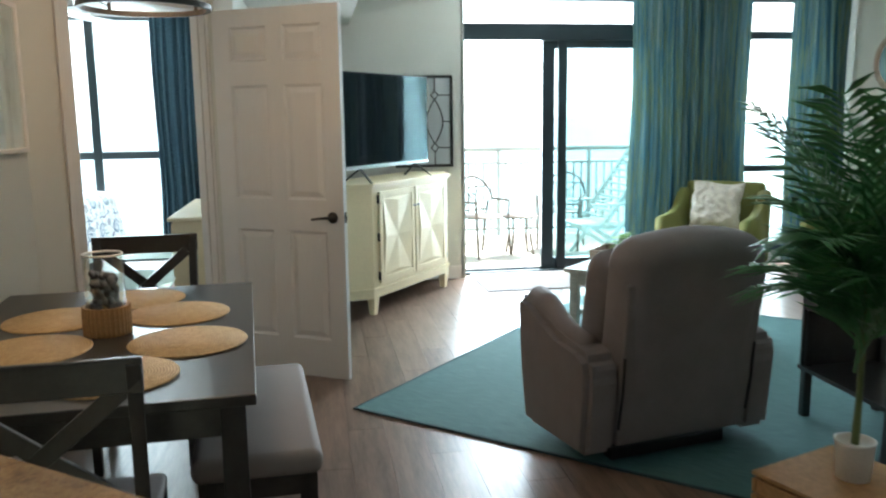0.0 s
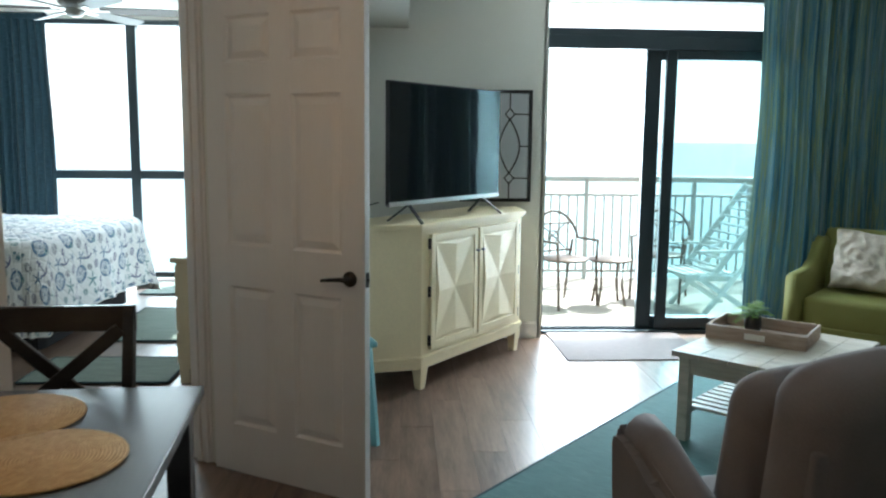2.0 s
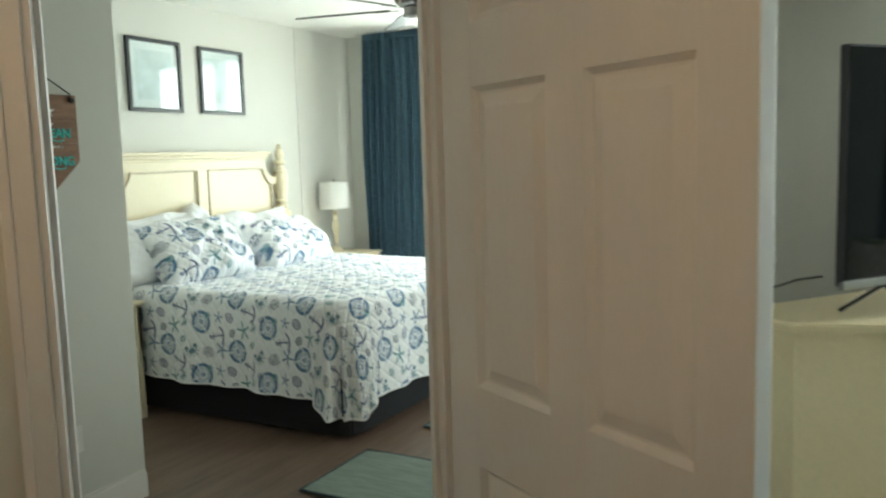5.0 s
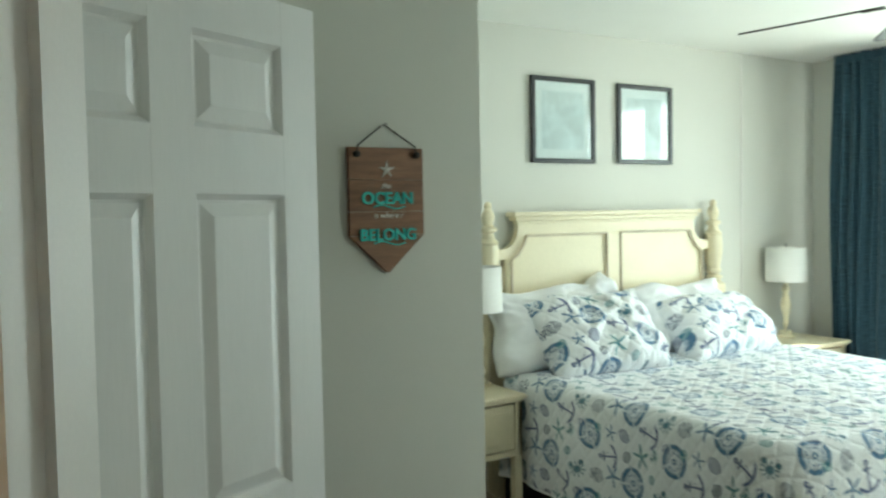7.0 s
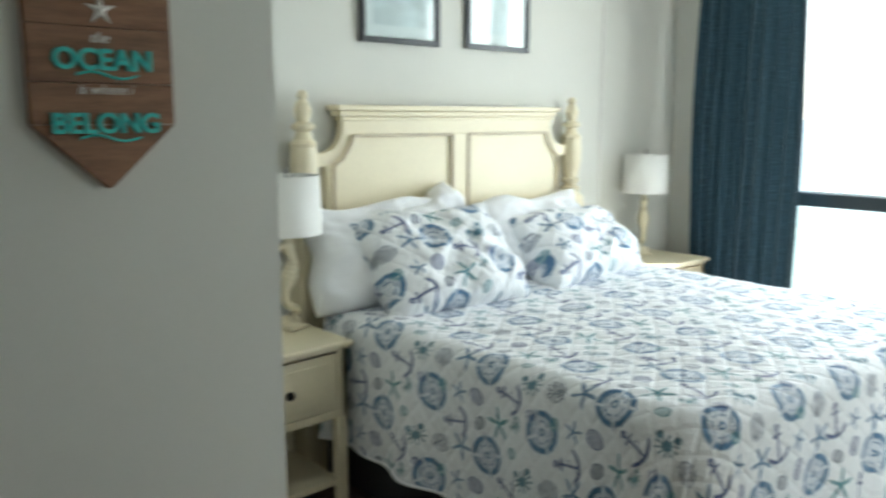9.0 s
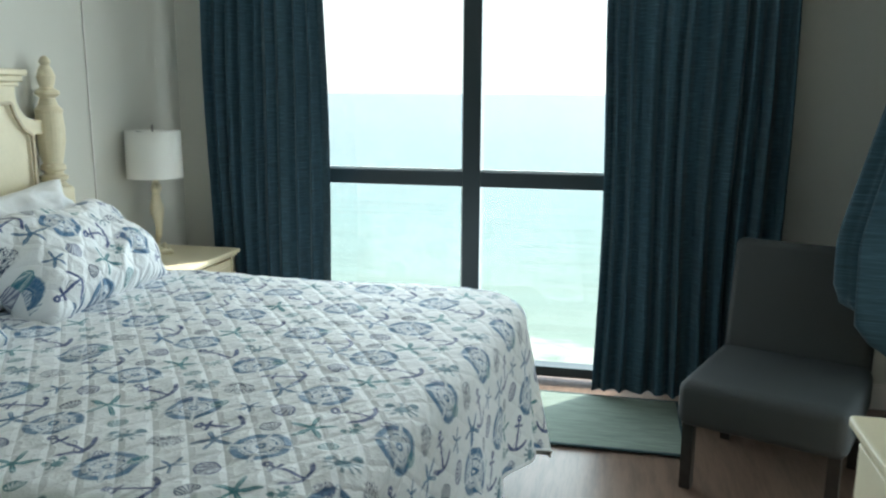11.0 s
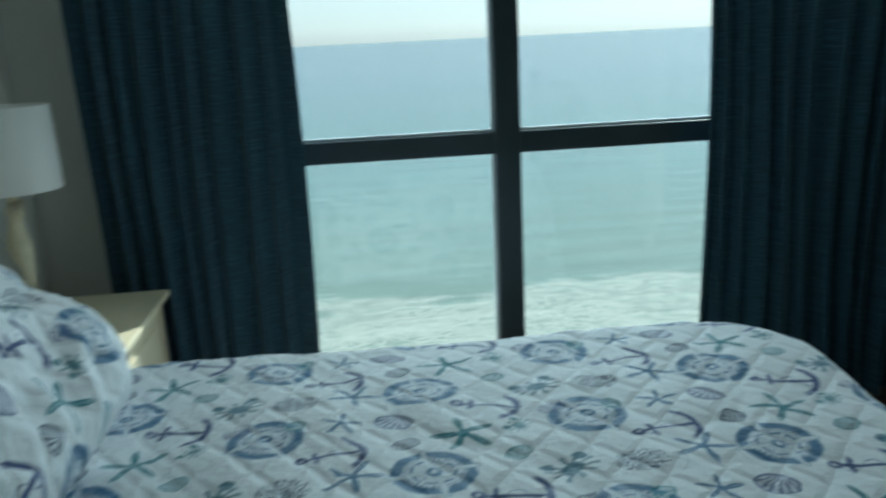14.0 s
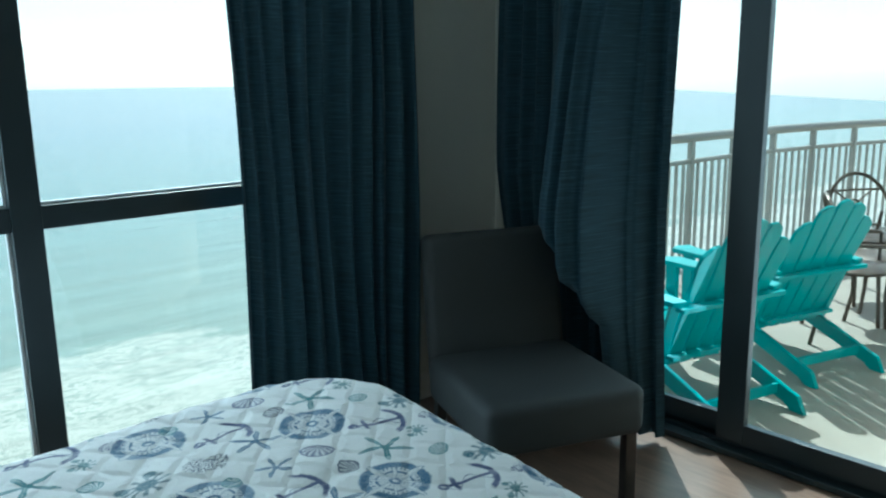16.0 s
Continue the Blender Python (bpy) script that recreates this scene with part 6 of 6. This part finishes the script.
structure("facade", joined(box(4.05, -2.36, -0.25, 5.475, -2.22, CEIL + 0.05), box(4.052, -2.2, -0.25, 4.10, -2.15, CEIL)), "stucco", "beige stucco outside wall", "wall")

RAIL = [Vector(p) for p in ((4.08, 0.30, 0), (4.7, 0.38, 0), (5.3, 0.42, 0), (5.9, 0.44, 0), (6.5, 0.44, 0), (7.1, 0.42, 0), (7.7, 0.38, 0), (8.3, 0.30, 0), (8.9, 0.18, 0), (9.5, 0.02, 0))]
rl = thing("balcony_railing", "bowed metal balcony railing with upright bars", "railing", pose(0, 0, DECK))
for z, w, h in ((1.13, 0.06, 0.04), (0.95, 0.03, 0.025), (0.09, 0.03, 0.03)):
    part("rail_bar", tube([p + Vector((0, 0, z)) for p in RAIL], w * 0.6, 8), "rail", rl)
for p in RAIL:
    part("post", box(p.x - 0.022, p.y - 0.022, 0, p.x + 0.022, p.y + 0.022, 1.13, 0.002), "rail", rl)
bal = None
for a, b in zip(RAIL, RAIL[1:]):
    for k in range(1, 6):
        p = a + (b - a) * (k / 6)
        if bal is None:
            bal = part("baluster", box(-0.010, -0.010, 0.09, 0.010, 0.010, 0.95), "rail", rl, m=pose(p.x, p.y, 0))
        else:
            o = new("baluster", bal.data)
            o.parent = rl
            o.matrix_basis = pose(p.x, p.y, 0)


def adirondack(m, label):
    """Slatted garden chair; faces local +x."""
    c = thing("adirondack_chair", label, "chair", m, "turquoise chairs")
    for s in (-1, 1):
        side = [(0.36, 0.0), (0.46, 0.0), (0.47, 0.30), (0.43, 0.36), (0.34, 0.37), (-0.48, 0.08), (-0.52, 0.0), (-0.44, -0.0), (-0.40, 0.03), (0.30, 0.26), (0.34, 0.22)]
        bm = moved(slab(side, -0.014, 0.014, 0.003), Matrix(((1, 0, 0, 0), (0, 0, 1, 0), (0, 1, 0, 0), (0, 0, 0, 1))))
        part("side_rail", moved(bm, Matrix.Translation((0, s * 0.25, 0))), "teal_plastic", c)
        part("front_leg", box(0.38, s * 0.285 - 0.014, 0, 0.46, s * 0.285 + 0.014, 0.55, 0.003), "teal_plastic", c)
        part("armrest", slab([(0.50, s * 0.22), (0.52, s * 0.30), (0.47, s * 0.38), (-0.25, s * 0.36), (-0.27, s * 0.28), (0.40, s * 0.24)][::s], 0.55, 0.575, 0.003), "teal_plastic", c)
        part("arm_support", bar((-0.20, s * 0.30, 0.545), (-0.08, s * 0.27, 0.20), 0.05, 0.022), "teal_plastic", c)
    for i in range(6):
        x = 0.44 - i * 0.085
        z = 0.372 - i * 0.0290
        part("seat_slat", moved(box(-0.036, -0.265, 0, 0.036, 0.265, 0.018, 0.003), Matrix.Translation((x - 0.03, 0, z)) @ pose(0, 0, 0, 0, -19, 0)), "teal_plastic", c)
    for i in range(5):
        y = (i - 2) * 0.094
        h = 0.82 - 0.032 * (i - 2) ** 2
        lean_in = -0.028 * (i - 2)
        bs_ = slab([(-0.040, 0), (0.040, 0), (0.056, h - 0.05 + lean_in * 0.5), (0.045, h - 0.012 + lean_in * 0.4), (0.0, h + 0.004), (-0.045, h - 0.012 - lean_in * 0.4), (-0.056, h - 0.05 - lean_in * 0.5)], -0.010, 0.010, 0.003)
        bs_ = moved(bs_, Matrix(((0, 0, 1, 0), (1, 0, 0, 0), (0, 1, 0, 0), (0, 0, 0, 1))))
        part("back_slat", moved(bs_, Matrix.Translation((-0.07, y, 0.20)) @ pose(0, 0, 0, 0, -24, 0) @ pose(0, 0, 0, (i - 2) * -2.2, 0, 0)), "teal_plastic", c)
    part("back_brace", joined(bar((-0.27, -0.34, 0.54), (-0.27, 0.34, 0.54), 0.06, 0.022, 0.003), bar((-0.14, -0.26, 0.26), (-0.14, 0.26, 0.26), 0.05, 0.02)), "teal_plastic", c)
    part("foot_brace", bar((-0.36, -0.24, 0.09), (-0.36, 0.24, 0.09), 0.018, 0.05), "teal_plastic", c)
    return c


adirondack(pose(4.50, -0.78, DECK, 0, 0, 76), "turquoise resin garden chair on the balcony facing the sea")
adirondack(pose(5.38, -0.82, DECK, 0, 0, 73), "turquoise resin garden chair beside the patio table")


def patio_chair(m, label):
    """Metal dining chair with a curved scroll back; faces local -y."""
    c = thing("patio_chair", label, "chair", m, "patio chairs")
    part("seat", lathe([(0.0, 0.43), (0.22, 0.43), (0.23, 0.44), (0.22, 0.45), (0.0, 0.45)], 28, False), "patio", c, "", True)
    hoop = [(0.25 * math.cos(a), 0.22 * math.sin(a) * 0.4 + 0.10, 0.62 + 0.26 * math.sin(a)) for a in (math.pi * k / 14 for k in range(15))]
    part("back_hoop", tube([(0.25, -0.18, 0.62)] + hoop + [(-0.25, -0.18, 0.62)], 0.013, 8), "patio", c)
    part("back_rail", tube([(-0.22, 0.14, 0.50), (0, 0.17, 0.50), (0.22, 0.14, 0.50)], 0.009, 8), "patio", c)
    part("back_rail", tube([(-0.24, 0.16, 0.76), (0, 0.19, 0.76), (0.24, 0.16, 0.76)], 0.009, 8), "patio", c)
    part("scrollwork", joined(*[tube([(s * 0.16, 0.16, 0.50), (s * 0.02, 0.18, 0.63), (-s * 0.16, 0.18, 0.76)], 0.007, 6) for s in (-1, 1)], tube([(0.06 * math.cos(a), 0.175, 0.63 + 0.06 * math.sin(a)) for a in (2 * math.pi * k / 16 for k in range(17))], 0.007, 6)), "patio", c)
    for sx in (-1, 1):
        part("leg", tube([(sx * 0.25, -0.18, 0.62), (sx * 0.235, -0.18, 0.42), (sx * 0.24, -0.21, 0.0)], 0.013, 8), "patio", c)
        part("leg", tube([(sx * 0.22, 0.14, 0.60), (sx * 0.20, 0.16, 0.42), (sx * 0.22, 0.24, 0.0)], 0.013, 8), "patio", c)
    return c


patio_chair(pose(5.98, -1.00, DECK, 0, 0, 30), "bronze metal patio chair with a scrolled back")
patio_chair(pose(7.00, -0.70, DECK, 0, 0, -30), "bronze metal patio chair behind the lounge chair")
pt = thing("patio_table", "small low metal patio table", "patio table", pose(6.42, -0.98, DECK))
part("tabletop", lathe([(0.0, 0.42), (0.20, 0.42), (0.21, 0.43), (0.20, 0.44), (0.0, 0.44)], 28, False), "patio", pt, "", True)
for k in range(4):
    a = math.pi / 4 + k * math.pi / 2
    part("leg", tube([(0.15 * math.cos(a), 0.15 * math.sin(a), 0.42), (0.14 * math.cos(a), 0.14 * math.sin(a), 0.2), (0.18 * math.cos(a), 0.18 * math.sin(a), 0)], 0.013, 8), "patio", pt)

lg = thing("lounge_chair", "white slatted folding lounge chair with a raised back", "lounge chair", pose(7.30, -1.25, DECK, 0, 0, 8))
for s in (-1, 1):
    part("side_rail", joined(bar((-0.40, s * 0.27, 0.36), (0.05, s * 0.27, 0.34), 0.025, 0.05), bar((-0.10, s * 0.27, 0.40), (0.48, s * 0.27, 1.16), 0.025, 0.05)), "white_resin", lg)
    part("leg", bar((-0.28, s * 0.29, 0.36), (0.30, s * 0.29, 0.0), 0.025, 0.045), "white_resin", lg)
    part("leg", bar((0.28, s * 0.30, 0.60), (-0.24, s * 0.30, 0.0), 0.025, 0.045), "white_resin", lg)
    part("armrest", box(-0.30, s * 0.31 - 0.025, 0.58, 0.22, s * 0.31 + 0.025, 0.605, 0.004), "white_resin", lg)
for i in range(11):
    k = i / 10
    x, z = -0.06 + 0.52 * k, 0.44 + 0.70 * k
    part("back_slat", bar((x, -0.255, z), (x, 0.255, z), 0.05, 0.014), "white_resin", lg)
for i in range(6):
    part("seat_slat", box(-0.40 + i * 0.085, -0.255, 0.375, -0.34 + i * 0.085, 0.255, 0.388), "white_resin", lg)


def sea_fn(u, v):
    y = 60 + 4840 * v ** 2.2
    z = -40 + max(0.0, y - 1500) / 3400 * 24.5
    x = (u - 0.5) * 2 * (900 + y * 1.05)
    return (x, y, z), (x, y)


sea = tagged(part("water", grid(24, 60, sea_fn), "sea"), "blue-green sea with white surf along the beach", "sea", "", "structure")
structure("ground", box(-900, -300, -40.6, 900, 66, -39.9), "sand", "pale sandy beach far below", "beach")


# ---- floor planks of the living room ----
PL, PWD = 1.22, 0.178
plank_mesh = None
floor_ob = bpy.data.objects["floor"]
count = 0
col = 0
x = 3.72
while x < 7.0 and count < 296:
    y = -8.6 + (col * 0.437) % PL - PL
    while y < -2.52:
        y0, y1 = max(y, -8.6), min(y + PL, -2.52)
        if y1 - y0 > 0.05 and count < 296:
            if abs((y1 - y0) - PL) < 1e-6:
                if plank_mesh is None:
                    bm = box(-PWD / 2 + 0.0008, -PL / 2 + 0.0008, -0.003, PWD / 2 - 0.0008, PL / 2 - 0.0008, 0.0025)
                    plank_mesh = bpy.data.meshes.new("plank")
                    bm.to_mesh(plank_mesh)
                    bm.free()
                    plank_mesh.materials.append(M["floor"])
                me = plank_mesh
            else:
                bm = box(-PWD / 2 + 0.0008, -(y1 - y0) / 2 + 0.0008, -0.003, PWD / 2 - 0.0008, (y1 - y0) / 2 - 0.0008, 0.0025)
                me = bpy.data.meshes.new("plank")
                bm.to_mesh(me)
                bm.free()
                me.materials.append(M["floor"])
            o = new("plank", me)
            o.parent = floor_ob
            o.matrix_basis = pose(x + PWD / 2, (y0 + y1) / 2, 0)
            count += 1
        y += PL
    x += PWD
    col += 1
